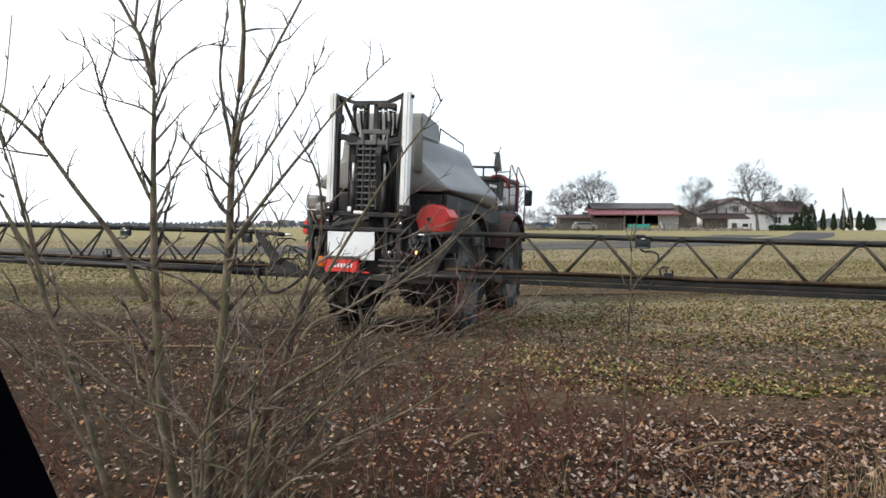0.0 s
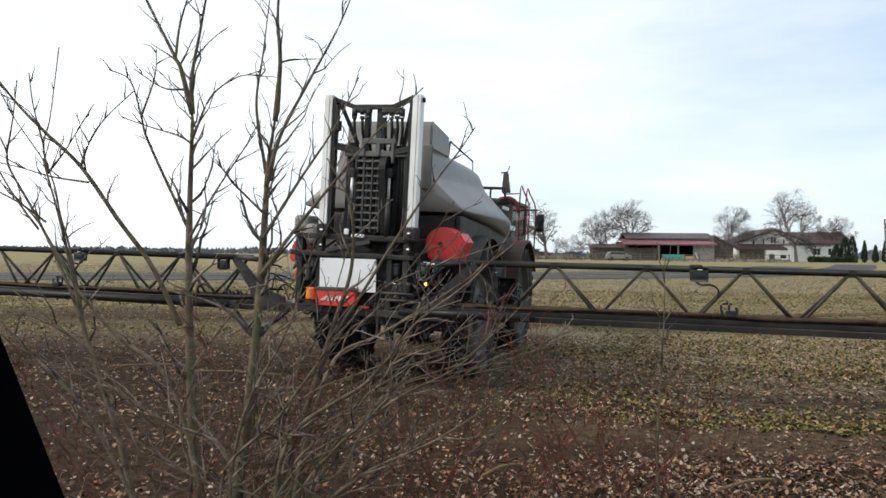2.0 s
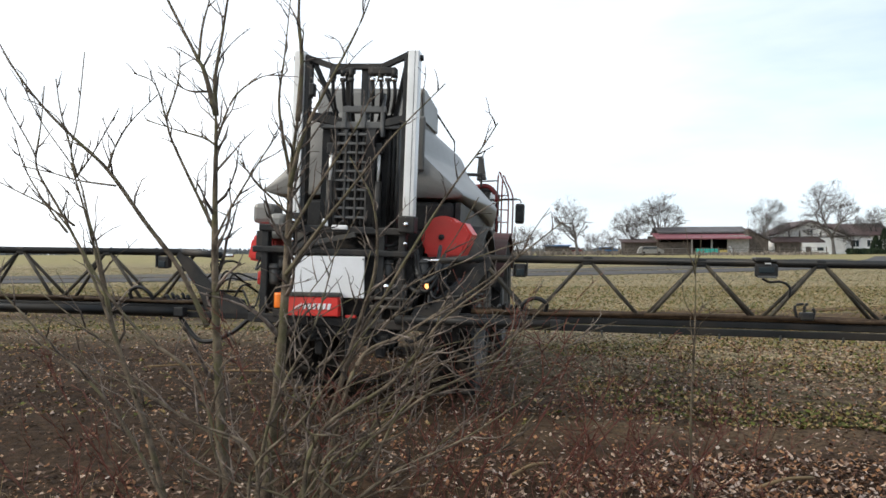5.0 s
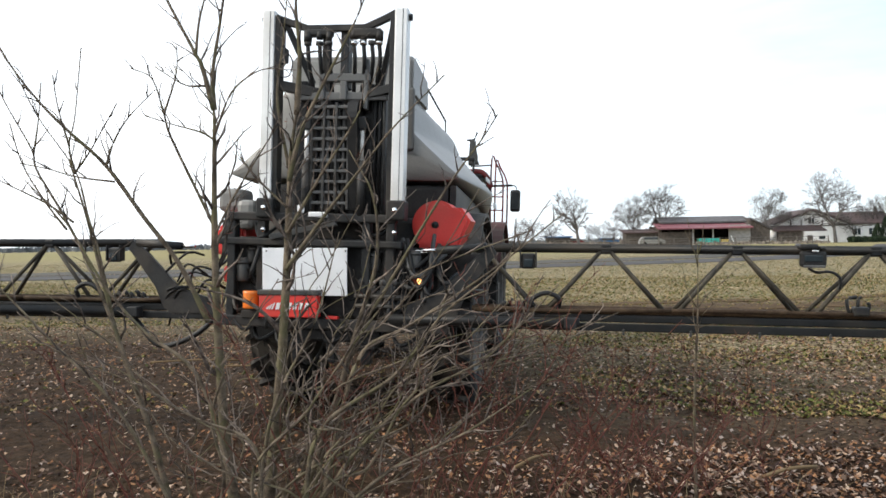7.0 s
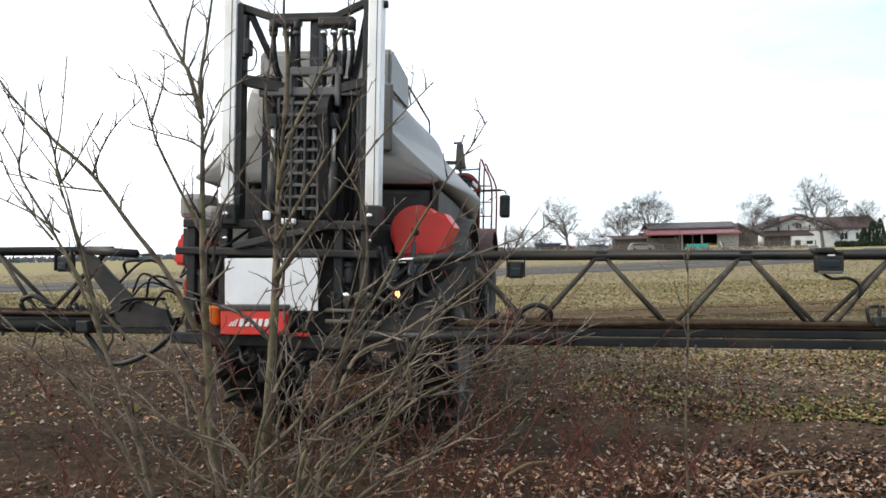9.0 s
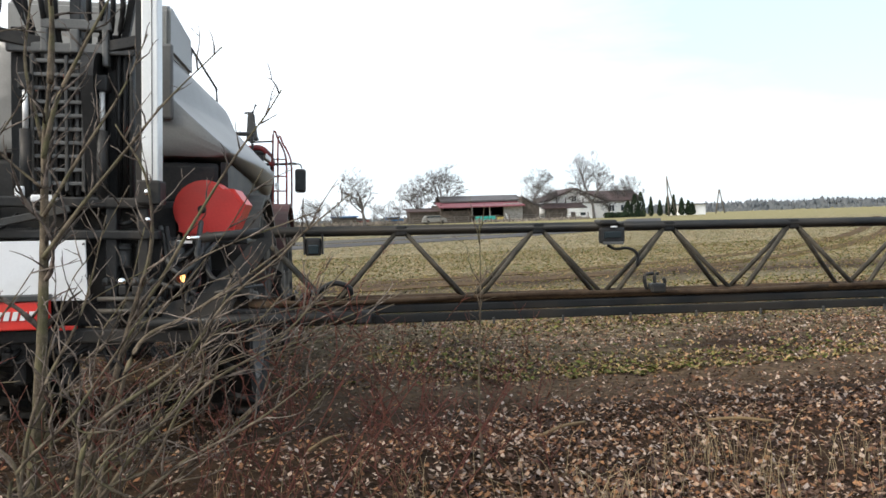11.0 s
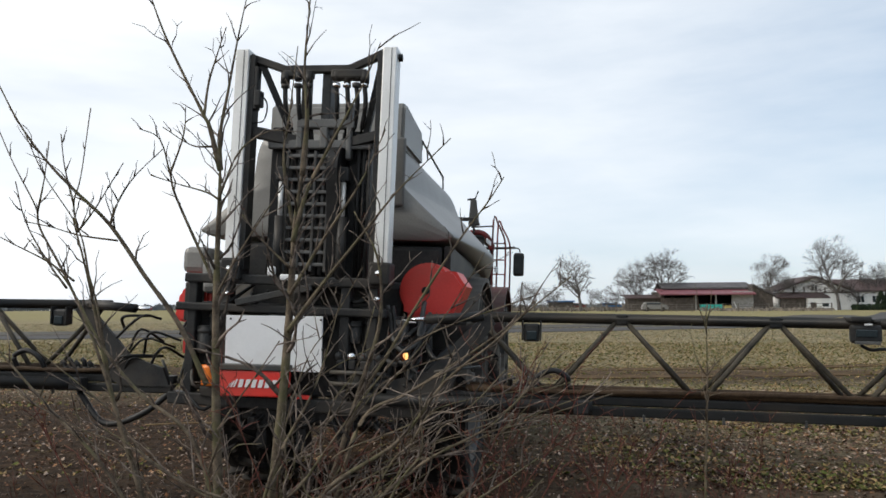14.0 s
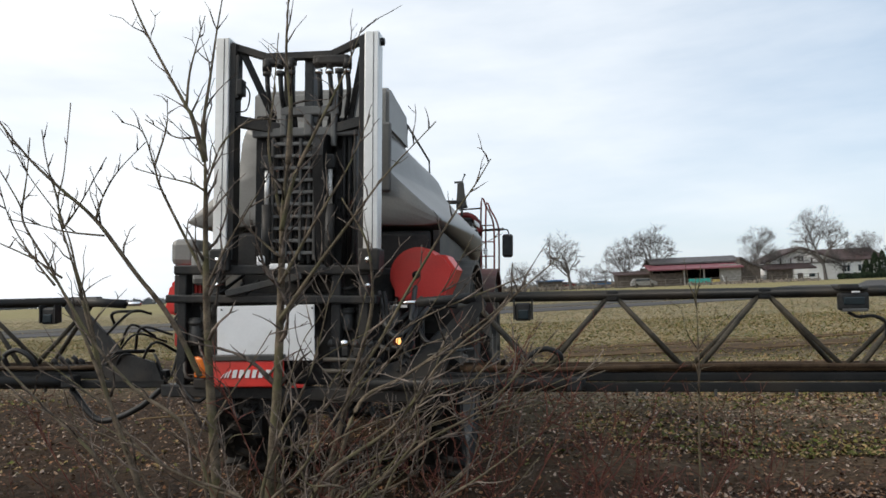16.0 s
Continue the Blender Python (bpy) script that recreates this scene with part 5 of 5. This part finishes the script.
# ---- shrub and saplings at the field's edge ----
def sprout(rng, tubes, p, way, length, r, depth, up=0.04, kink=0.25):
    """A shoot with side shoots at alternate nodes."""
    n = max(4, int(length / 0.075))
    pts, d = [p], way.copy()
    for i in range(n):
        d = (d + Vector((rng.gauss(0, kink), rng.gauss(0, kink * 0.8), rng.gauss(0, kink * 0.7) + up))).normalized()
        pts.append(pts[-1] + d * length / n)
    tip = 0.0015
    # buds thicken the shoot at every other node
    tubes[min(depth, 2)].add(pts, [max(r * (1 - 0.8 * i / n), tip) * (1.35 if i % 2 else 0.95) for i in range(n + 1)], 5 if depth > 1 else 3)
    if depth <= 0:
        return
    kids = int(length / (0.14 if depth > 1 else 0.13))
    for k in range(kids):
        f = (k + rng.uniform(0.3, 0.9)) / kids
        i = min(int(f * n), n - 1)
        at = pts[i]
        step = (pts[i + 1] - pts[i]).normalized()
        axis = Vector((rng.choice((-1, 1)) * rng.uniform(0.6, 1), rng.gauss(0, 0.5), rng.uniform(-0.2, 0.4)))
        nd = (step + axis * rng.uniform(0.75, 1.3)).normalized()
        sprout(rng, tubes, at, nd, length * rng.uniform(0.2, 0.5) * (1.1 - 0.5 * f), max(r * rng.uniform(0.4, 0.55), 0.0026), depth - 1, up, kink)


def stem(parent, rng, pts, r, tubes, label="", shoots=10, reach=0.75, first=0.25, up=0.05):
    """One main stem through a few places, with its shoots."""
    line = smooth_line(pts, 7)
    t = Tubes()
    n = len(line) - 1
    radii = [max(r * (1 - 0.82 * i / n), 0.003) * (1 + 0.06 * rng.uniform(-1, 1)) for i in range(n + 1)]
    t.add(line, radii, 8)
    t.link("stem", BARK, parent, label)
    for k in range(shoots):
        f = first + (1 - first) * (k + rng.random()) / shoots
        i = min(int(f * n), n - 1)
        step = (line[i + 1] - line[i]).normalized()
        axis = Vector((rng.choice((-1, 1)) * rng.uniform(0.5, 1.0), rng.gauss(0, 0.5), rng.uniform(0, 0.5)))
        sprout(rng, tubes, line[i], (step + axis * rng.uniform(0.55, 1.05)).normalized(), reach * rng.uniform(0.45, 1.1) * (1.15 - 0.5 * f), max(radii[i] * 0.5, 0.0042), 2, up)


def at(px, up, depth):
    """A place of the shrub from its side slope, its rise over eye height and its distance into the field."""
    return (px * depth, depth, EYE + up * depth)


shrub = tagged(new("shrub"), "leafless grey-barked shrub of many stems at the verge", "shrub")
rng = random.Random(21)
tubes = [Tubes(), Tubes(), Tubes()]
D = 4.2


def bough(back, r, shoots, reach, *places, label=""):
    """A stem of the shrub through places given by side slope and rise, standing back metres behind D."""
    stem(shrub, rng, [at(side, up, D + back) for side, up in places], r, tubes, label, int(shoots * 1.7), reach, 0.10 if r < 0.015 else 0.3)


# the two thick stems and their forks
bough(0, 0.036, 9, 0.5, (-0.362, -0.385), (-0.38, -0.25), (-0.388, -0.075), (-0.389, 0.05), (-0.387, 0.15), (-0.387, 0.20), label="thick grey-green stem")
bough(0, 0.017, 5, 0.4, (-0.387, 0.19), (-0.403, 0.25), (-0.413, 0.27), (-0.467, 0.376), (-0.50, 0.46))
bough(0.05, 0.014, 5, 0.35, (-0.386, 0.19), (-0.388, 0.24), (-0.377, 0.305), (-0.366, 0.37), (-0.35, 0.45))
bough(0, 0.009, 3, 0.2, (-0.411, 0.267), (-0.406, 0.31), (-0.395, 0.35), (-0.382, 0.391))
bough(-0.1, 0.036, 10, 0.5, (-0.325, -0.385), (-0.303, -0.202), (-0.291, -0.06), (-0.284, 0.06), (-0.281, 0.12), (-0.271, 0.19), label="thick grey-green stem")
bough(-0.1, 0.017, 5, 0.4, (-0.272, 0.18), (-0.266, 0.26), (-0.270, 0.33), (-0.262, 0.44))
bough(-0.15, 0.014, 6, 0.4, (-0.284, 0.09), (-0.265, 0.159), (-0.233, 0.222), (-0.189, 0.303), (-0.165, 0.36))
bough(-0.05, 0.011, 4, 0.3, (-0.284, 0.11), (-0.298, 0.20), (-0.290, 0.27), (-0.280, 0.36))
# branches off the thick stems
bough(0.05, 0.011, 6, 0.28, (-0.389, 0.03), (-0.411, 0.075), (-0.449, 0.155), (-0.458, 0.186), (-0.474, 0.235), (-0.504, 0.251))
bough(0.05, 0.007, 3, 0.18, (-0.458, 0.186), (-0.44, 0.24), (-0.438, 0.279))
bough(-0.05, 0.007, 3, 0.18, (-0.387, 0.149), (-0.406, 0.16), (-0.446, 0.172), (-0.485, 0.185))
bough(0.1, 0.007, 2, 0.15, (-0.400, 0.223), (-0.429, 0.226), (-0.47, 0.252))
bough(-0.1, 0.008, 5, 0.25, (-0.388, 0.02), (-0.361, 0.071), (-0.316, 0.14), (-0.298, 0.165))
bough(-0.1, 0.008, 4, 0.22, (-0.388, 0.150), (-0.362, 0.212), (-0.325, 0.24), (-0.296, 0.243))
bough(-0.2, 0.011, 6, 0.3, (-0.287, 0.02), (-0.24, 0.096), (-0.19, 0.172), (-0.158, 0.24))
bough(-0.25, 0.012, 7, 0.3, (-0.29, -0.03), (-0.241, 0.035), (-0.184, 0.105), (-0.139, 0.159), (-0.07, 0.226))
bough(-0.15, 0.008, 4, 0.22, (-0.287, 0.055), (-0.323, 0.09), (-0.354, 0.128))
# the boughs that spread over the open field
bough(-0.1, 0.020, 6, 0.35, (-0.45, -0.385), (-0.485, -0.25), (-0.528, -0.126), (-0.552, -0.03), (-0.573, 0.052), (-0.596, 0.128), label="grey-green leaning stem")
bough(0, 0.017, 5, 0.3, (-0.40, -0.10), (-0.44, -0.02), (-0.489, 0.045), (-0.542, 0.117), (-0.595, 0.166), (-0.638, 0.209), (-0.684, 0.269), (-0.735, 0.36))
bough(-0.05, 0.008, 3, 0.2, (-0.542, 0.117), (-0.531, 0.149), (-0.509, 0.183), (-0.469, 0.221))
bough(-0.1, 0.008, 4, 0.2, (-0.53, -0.12), (-0.555, 0.0), (-0.569, 0.047), (-0.587, 0.112), (-0.639, 0.187), (-0.674, 0.255))
bough(-0.1, 0.007, 2, 0.15, (-0.587, 0.107), (-0.595, 0.147), (-0.586, 0.186), (-0.575, 0.282))
bough(-0.15, 0.006, 2, 0.15, (-0.595, 0.147), (-0.61, 0.2), (-0.617, 0.246))
bough(-0.1, 0.007, 3, 0.18, (-0.587, 0.109), (-0.563, 0.141), (-0.525, 0.203))
bough(-0.2, 0.010, 4, 0.22, (-0.50, -0.20), (-0.56, -0.04), (-0.603, 0.047), (-0.642, 0.113), (-0.65, 0.144), (-0.686, 0.207), (-0.718, 0.273))
bough(-0.2, 0.006, 2, 0.15, (-0.647, 0.135), (-0.639, 0.183), (-0.634, 0.236))
bough(-0.25, 0.007, 3, 0.15, (-0.60, 0.03), (-0.629, 0.067), (-0.663, 0.122), (-0.681, 0.18))
bough(-0.2, 0.007, 3, 0.2, (-0.59, 0.04), (-0.629, 0.067), (-0.68, 0.092), (-0.73, 0.117))
bough(-0.1, 0.006, 3, 0.18, (-0.53, 0.095), (-0.584, 0.103), (-0.626, 0.115), (-0.667, 0.124))
bough(-0.3, 0.014, 7, 0.3, (-0.365, -0.331), (-0.414, -0.177), (-0.49, -0.113), (-0.546, -0.049), (-0.60, 0.039), (-0.66, 0.10))
bough(-0.4, 0.012, 7, 0.3, (-0.45, -0.36), (-0.53, -0.22), (-0.62, -0.13), (-0.70, -0.05), (-0.78, 0.02))
# the boughs that lean towards the machine
bough(-0.3, 0.018, 8, 0.4, (-0.29, -0.385), (-0.235, -0.24), (-0.19, -0.10), (-0.165, -0.017), (-0.168, 0.066), (-0.20, 0.13))
bough(-0.4, 0.015, 8, 0.35, (-0.25, -0.385), (-0.219, -0.235), (-0.185, -0.141), (-0.123, -0.107), (-0.016, -0.038), (0.085, 0.040))
bough(-0.6, 0.013, 8, 0.35, (-0.27, -0.385), (-0.247, -0.25), (-0.141, -0.172), (-0.078, -0.094), (-0.009, -0.039), (0.04, 0.01))
bough(-0.3, 0.012, 6, 0.25, (-0.26, -0.34), (-0.20, -0.14), (-0.151, -0.054), (-0.098, 0.032), (-0.054, 0.097), (-0.021, 0.14), (0.0, 0.172))
bough(-0.5, 0.013, 7, 0.4, (-0.27, -0.385), (-0.20, -0.28), (-0.11, -0.20), (-0.02, -0.15), (0.04, -0.09))
bough(-0.6, 0.012, 7, 0.35, (-0.25, -0.385), (-0.15, -0.30), (-0.05, -0.25), (0.04, -0.19))
bough(-0.4, 0.012, 7, 0.35, (-0.34, -0.385), (-0.31, -0.22), (-0.25, -0.10), (-0.215, 0.02))
# the crowded lower growth, fanning out and leaning over the field


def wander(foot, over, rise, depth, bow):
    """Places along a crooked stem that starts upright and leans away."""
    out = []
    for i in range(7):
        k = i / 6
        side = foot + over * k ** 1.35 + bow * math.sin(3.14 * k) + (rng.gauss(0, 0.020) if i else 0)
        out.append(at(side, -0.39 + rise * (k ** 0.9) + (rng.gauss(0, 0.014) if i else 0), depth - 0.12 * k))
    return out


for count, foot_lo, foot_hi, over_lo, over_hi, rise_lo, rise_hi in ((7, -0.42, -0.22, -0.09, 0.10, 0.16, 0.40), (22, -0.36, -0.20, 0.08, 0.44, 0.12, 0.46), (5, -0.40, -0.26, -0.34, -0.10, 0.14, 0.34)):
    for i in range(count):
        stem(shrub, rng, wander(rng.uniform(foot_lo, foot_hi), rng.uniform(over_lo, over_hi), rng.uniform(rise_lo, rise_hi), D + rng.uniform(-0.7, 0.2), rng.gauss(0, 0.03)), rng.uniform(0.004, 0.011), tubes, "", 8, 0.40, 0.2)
for k, name, mat, text in ((2, "branch_mass", TWIG, "thin grey-brown branches"), (1, "twig_mass", TWIG, "thin grey-brown twigs"), (0, "twig_tip_mass", RED_TWIG, "fine reddish twig tips")):
    tagged(tubes[k].link(name, mat, shrub, text), kind="stuff")


def whip(name, x, y, height, seed, label, reach=0.35, shoots=7, r=0.008, lean_x=0.0, mat=TWIG, category="sapling"):
    """A thin upright sapling with a few shoots."""
    rg = random.Random(seed)
    thing = tagged(new(name), label, category)
    thing.location = (x, y, lift(x, y) + clod(x, y) - 0.03)
    tb = [Tubes(), Tubes(), Tubes()]
    line = smooth_line([(0, 0, 0), (lean_x * 0.3 + rg.gauss(0, 0.02), 0, height * 0.35), (lean_x * 0.7, 0, height * 0.7), (lean_x, 0, height)], 6)
    t = Tubes()
    t.add(line, [max(r * (1 - 0.8 * i / (len(line) - 1)), 0.0022) for i in range(len(line))], 6)
    t.link("stem", mat, thing)
    for k in range(shoots):
        i = rg.randint(3, len(line) - 2)
        axis = Vector((rg.choice((-1, 1)) * rg.uniform(0.5, 1), rg.gauss(0, 0.5), 0.3))
        sprout(rg, tb, line[i], (Vector((0, 0, 1)) + axis * 0.7).normalized(), reach * rg.uniform(0.4, 1), r * 0.4, 1)
    for k, nm in ((2, "branch_mass"), (1, "shoot_mass"), (0, "twig_mass")):
        if tb[k].verts:
            tagged(tb[k].link(nm, mat, thing), kind="stuff")
    return thing


whip("sapling", 1.14, 4.6, 1.62, 50, "thin straight brown sapling at the verge", 0.45, 6, 0.011, 0.03, BARK)
brambles = ((0.75, 4.5, 0.75, 51), (0.9, 4.3, 0.6, 52), (0.62, 4.4, 0.9, 53), (1.0, 4.7, 0.85, 54), (1.28, 4.5, 0.55, 55), (0.3, 4.2, 0.65, 56), (0.05, 4.1, 0.6, 57), (-0.3, 4.0, 0.75, 58), (-0.55, 4.1, 0.9, 59),
            (-1.9, 3.9, 0.8, 60), (-2.3, 3.9, 0.7, 61), (-1.2, 3.8, 0.95, 62), (-0.85, 3.9, 1.1, 63), (0.5, 4.6, 0.6, 64), (1.55, 4.4, 0.5, 65), (-2.6, 4.1, 0.9, 66), (-0.1, 4.4, 0.95, 67), (0.2, 3.9, 0.8, 68), (0.45, 3.8, 0.7, 69), (0.65, 3.9, 0.9, 70), (-0.15, 3.7, 0.85, 71), (-0.4, 3.6, 0.9, 72), (0.95, 4.0, 0.7, 73), (-1.6, 3.6, 0.9, 74), (-2.0, 3.5, 0.8, 75), (0.1, 4.6, 0.8, 76))
for x, y, h, seed in brambles:
    whip("bramble", x, y, h * 0.85, seed, "low reddish bramble shoots in the leaf litter", 0.5, 7, 0.005, random.Random(seed).uniform(-0.6, 0.6), RED_TWIG, "bramble")


for k, (x, y, h, lean) in enumerate(((-0.15, 3.9, 1.15, 0.55), (-0.35, 3.8, 1.3, 0.75), (0.1, 4.0, 0.95, 0.5), (-0.5, 3.9, 1.35, 0.6), (-0.05, 3.7, 1.05, 0.8), (-0.25, 4.1, 1.25, 0.35), (-0.9, 3.8, 1.2, -0.5), (-1.9, 3.9, 1.1, -0.6))):
    whip("bramble", x, y, h, 400 + k, "long red bramble shoot arching out of the shrub", 0.5, 9, 0.006, lean, RED_TWIG, "bramble")


def straw_tuft(x, y, count, height, seed):
    rg = random.Random(seed)
    t = Tubes()
    for i in range(count):
        bx, by = rg.gauss(0, 0.16), rg.gauss(0, 0.10)
        h = height * rg.uniform(0.35, 1.0)
        bend = rg.gauss(0, 0.28) * h
        fall = rg.uniform(0, 0.3) * h if rg.random() < 0.4 else 0
        line = smooth_line([(bx, by, 0), (bx + bend * 0.25, by, h * 0.45), (bx + bend * 0.7, by + 0.02, h * 0.85), (bx + bend * 1.3, by + 0.03, h - fall)], 3)
        t.add(line, [0.0026 * (1 - 0.6 * k / (len(line) - 1)) for k in range(len(line))], 3)
    ob = t.link("dry_grass_tuft", STRAW)
    ob.location = (x, y, lift(x, y) + clod(x, y) - 0.02)
    return tagged(ob, "dry pale grass stalks at the verge", "grass", "dry grass tufts", "stuff")


rg = random.Random(77)
for i in range(46):
    y = rg.uniform(3.3, 4.5)
    x = rg.uniform(-0.8 * y, 1.0 * y)
    thick_side = x > 1.4
    straw_tuft(x, y, rg.randint(10, 18) if thick_side else rg.randint(4, 9), rg.uniform(0.25, 0.5) if thick_side else rg.uniform(0.15, 0.38), 300 + i)
# fallen stalks on the litter
for i, (x, y, a, s) in enumerate(((-4.3, 10.0, 0.15, 1.2), (-3.2, 9.5, -0.1, 1.5), (-2.2, 8.4, 0.2, 0.8), (1.9, 5.2, 0.5, 0.5), (3.2, 5.0, -0.4, 0.45), (0.2, 5.4, 0.9, 0.4))):
    z = lift(x, y) + 0.05
    stick = pipe("fallen_stalk", [(x - s * math.cos(a) / 2, y - s * math.sin(a) / 2, z), (x, y, z + 0.02), (x + s * math.cos(a) / 2, y + s * math.sin(a) / 2, z)], 0.012, STRAW, None, 6, "", 4)
    tagged(stick, "pale fallen stalk lying on the field", "stalk", "fallen stalks")

# dark window post of the vehicle from which the view is taken
POST = material("black_trim", (0.0015, 0.0015, 0.002), (0.002, 0.002, 0.0025), 30, 0.9, bump=0.05, spec=0.0)
window_post = bar("window_post", (-0.310, 0.30, 1.66), (-0.165, 0.30, 1.32), 0.10, 0.10, POST)
tagged(window_post, "black window post of the parked vehicle", "window post", kind="structure")


# ---- what moves: the sprayer backs towards the camera, swinging straight, and stops ----
def motions():
    back_up = [
        (0, -0.979, 10.460, -17.71, -0.052),
        (0.5, -1.045, 9.950, -16.85, -0.060),
        (1, -1.095, 9.530, -15.74, -0.055),
        (1.5, -1.150, 9.110, -14.69, -0.048),
        (2, -1.200, 8.780, -13.61, -0.038),
        (2.5, -1.265, 8.490, -12.27, -0.024),
        (3, -1.275, 8.120, -10.67, -0.020),
        (3.5, -1.307, 7.765, -9.09, -0.022),
        (4, -1.345, 7.520, -7.40, -0.022),
        (4.5, -1.375, 7.277, -6.00, -0.018),
        (7, -1.350, 6.086, -3.63, 0.012),
        (7.5, -1.360, 5.930, -3.70, 0.020),
        (8, -1.372, 5.790, -3.84, 0.025),
        (9.2, -1.378, 5.520, -3.84, 0.010),
        (10.3, -1.380, 5.390, -3.84, 0.000),
        (11.2, -1.380, 5.355, -3.84, 0.000),
        (16, -1.380, 5.350, -3.84, 0.000),
    ]
    rows = [(t, pose(x - 0.165 + 0.037 * min(t / 5, 1), y, sink - 0.03 * min(max((t - 8) / 3, 0), 1), 0, 2.5, a)) for t, x, y, a, sink in back_up]
    walk(sprayer, rows)
    gone = [0.0]
    for (t0, x0, y0, a0, sink), (t1, x1, y1, a1, rise) in zip(back_up, back_up[1:]):
        a = radians((a0 + a1) / 2)
        ahead = (x1 - x0) * -math.sin(a) + (y1 - y0) * math.cos(a)
        gone.append(gone[-1] + ahead)
    # the wings ride on their suspension: lift in metres and tilt in degrees
    right = [(0, 0.02, -1.3), (1.5, 0.0, -1.7), (2.5, 0.0, -1.7), (3.5, 0.002, -1.7), (4.5, 0.01, -1.5), (7, 0.03, -1.1), (8, 0.025, -1.2), (11, 0.04, -1.55), (12.5, 0.033, -1.25), (16, 0.044, -1.2)]
    left = [(0, -0.03, -1.1), (1.5, -0.02, -1.2), (3.5, -0.01, -1.4), (4.5, 0.02, -1.5), (7, 0.055, -1.5), (8, 0.07, -1.5), (11, 0.085, -1.5), (16, 0.075, -1.6)]
    for spine, sway in ((RIGHT_WING, right), (LEFT_WING, left)):
        walk(spine, [(t, pose(0, 0, rise, 0, tilt, 0)) for t, rise, tilt in sway])
    for wheel, x, y in WHEELS:
        walk(wheel, [(row[0], pose(x, y, 0.935, -math.degrees(g / 0.935))) for row, g in zip(back_up, gone)])


motions()
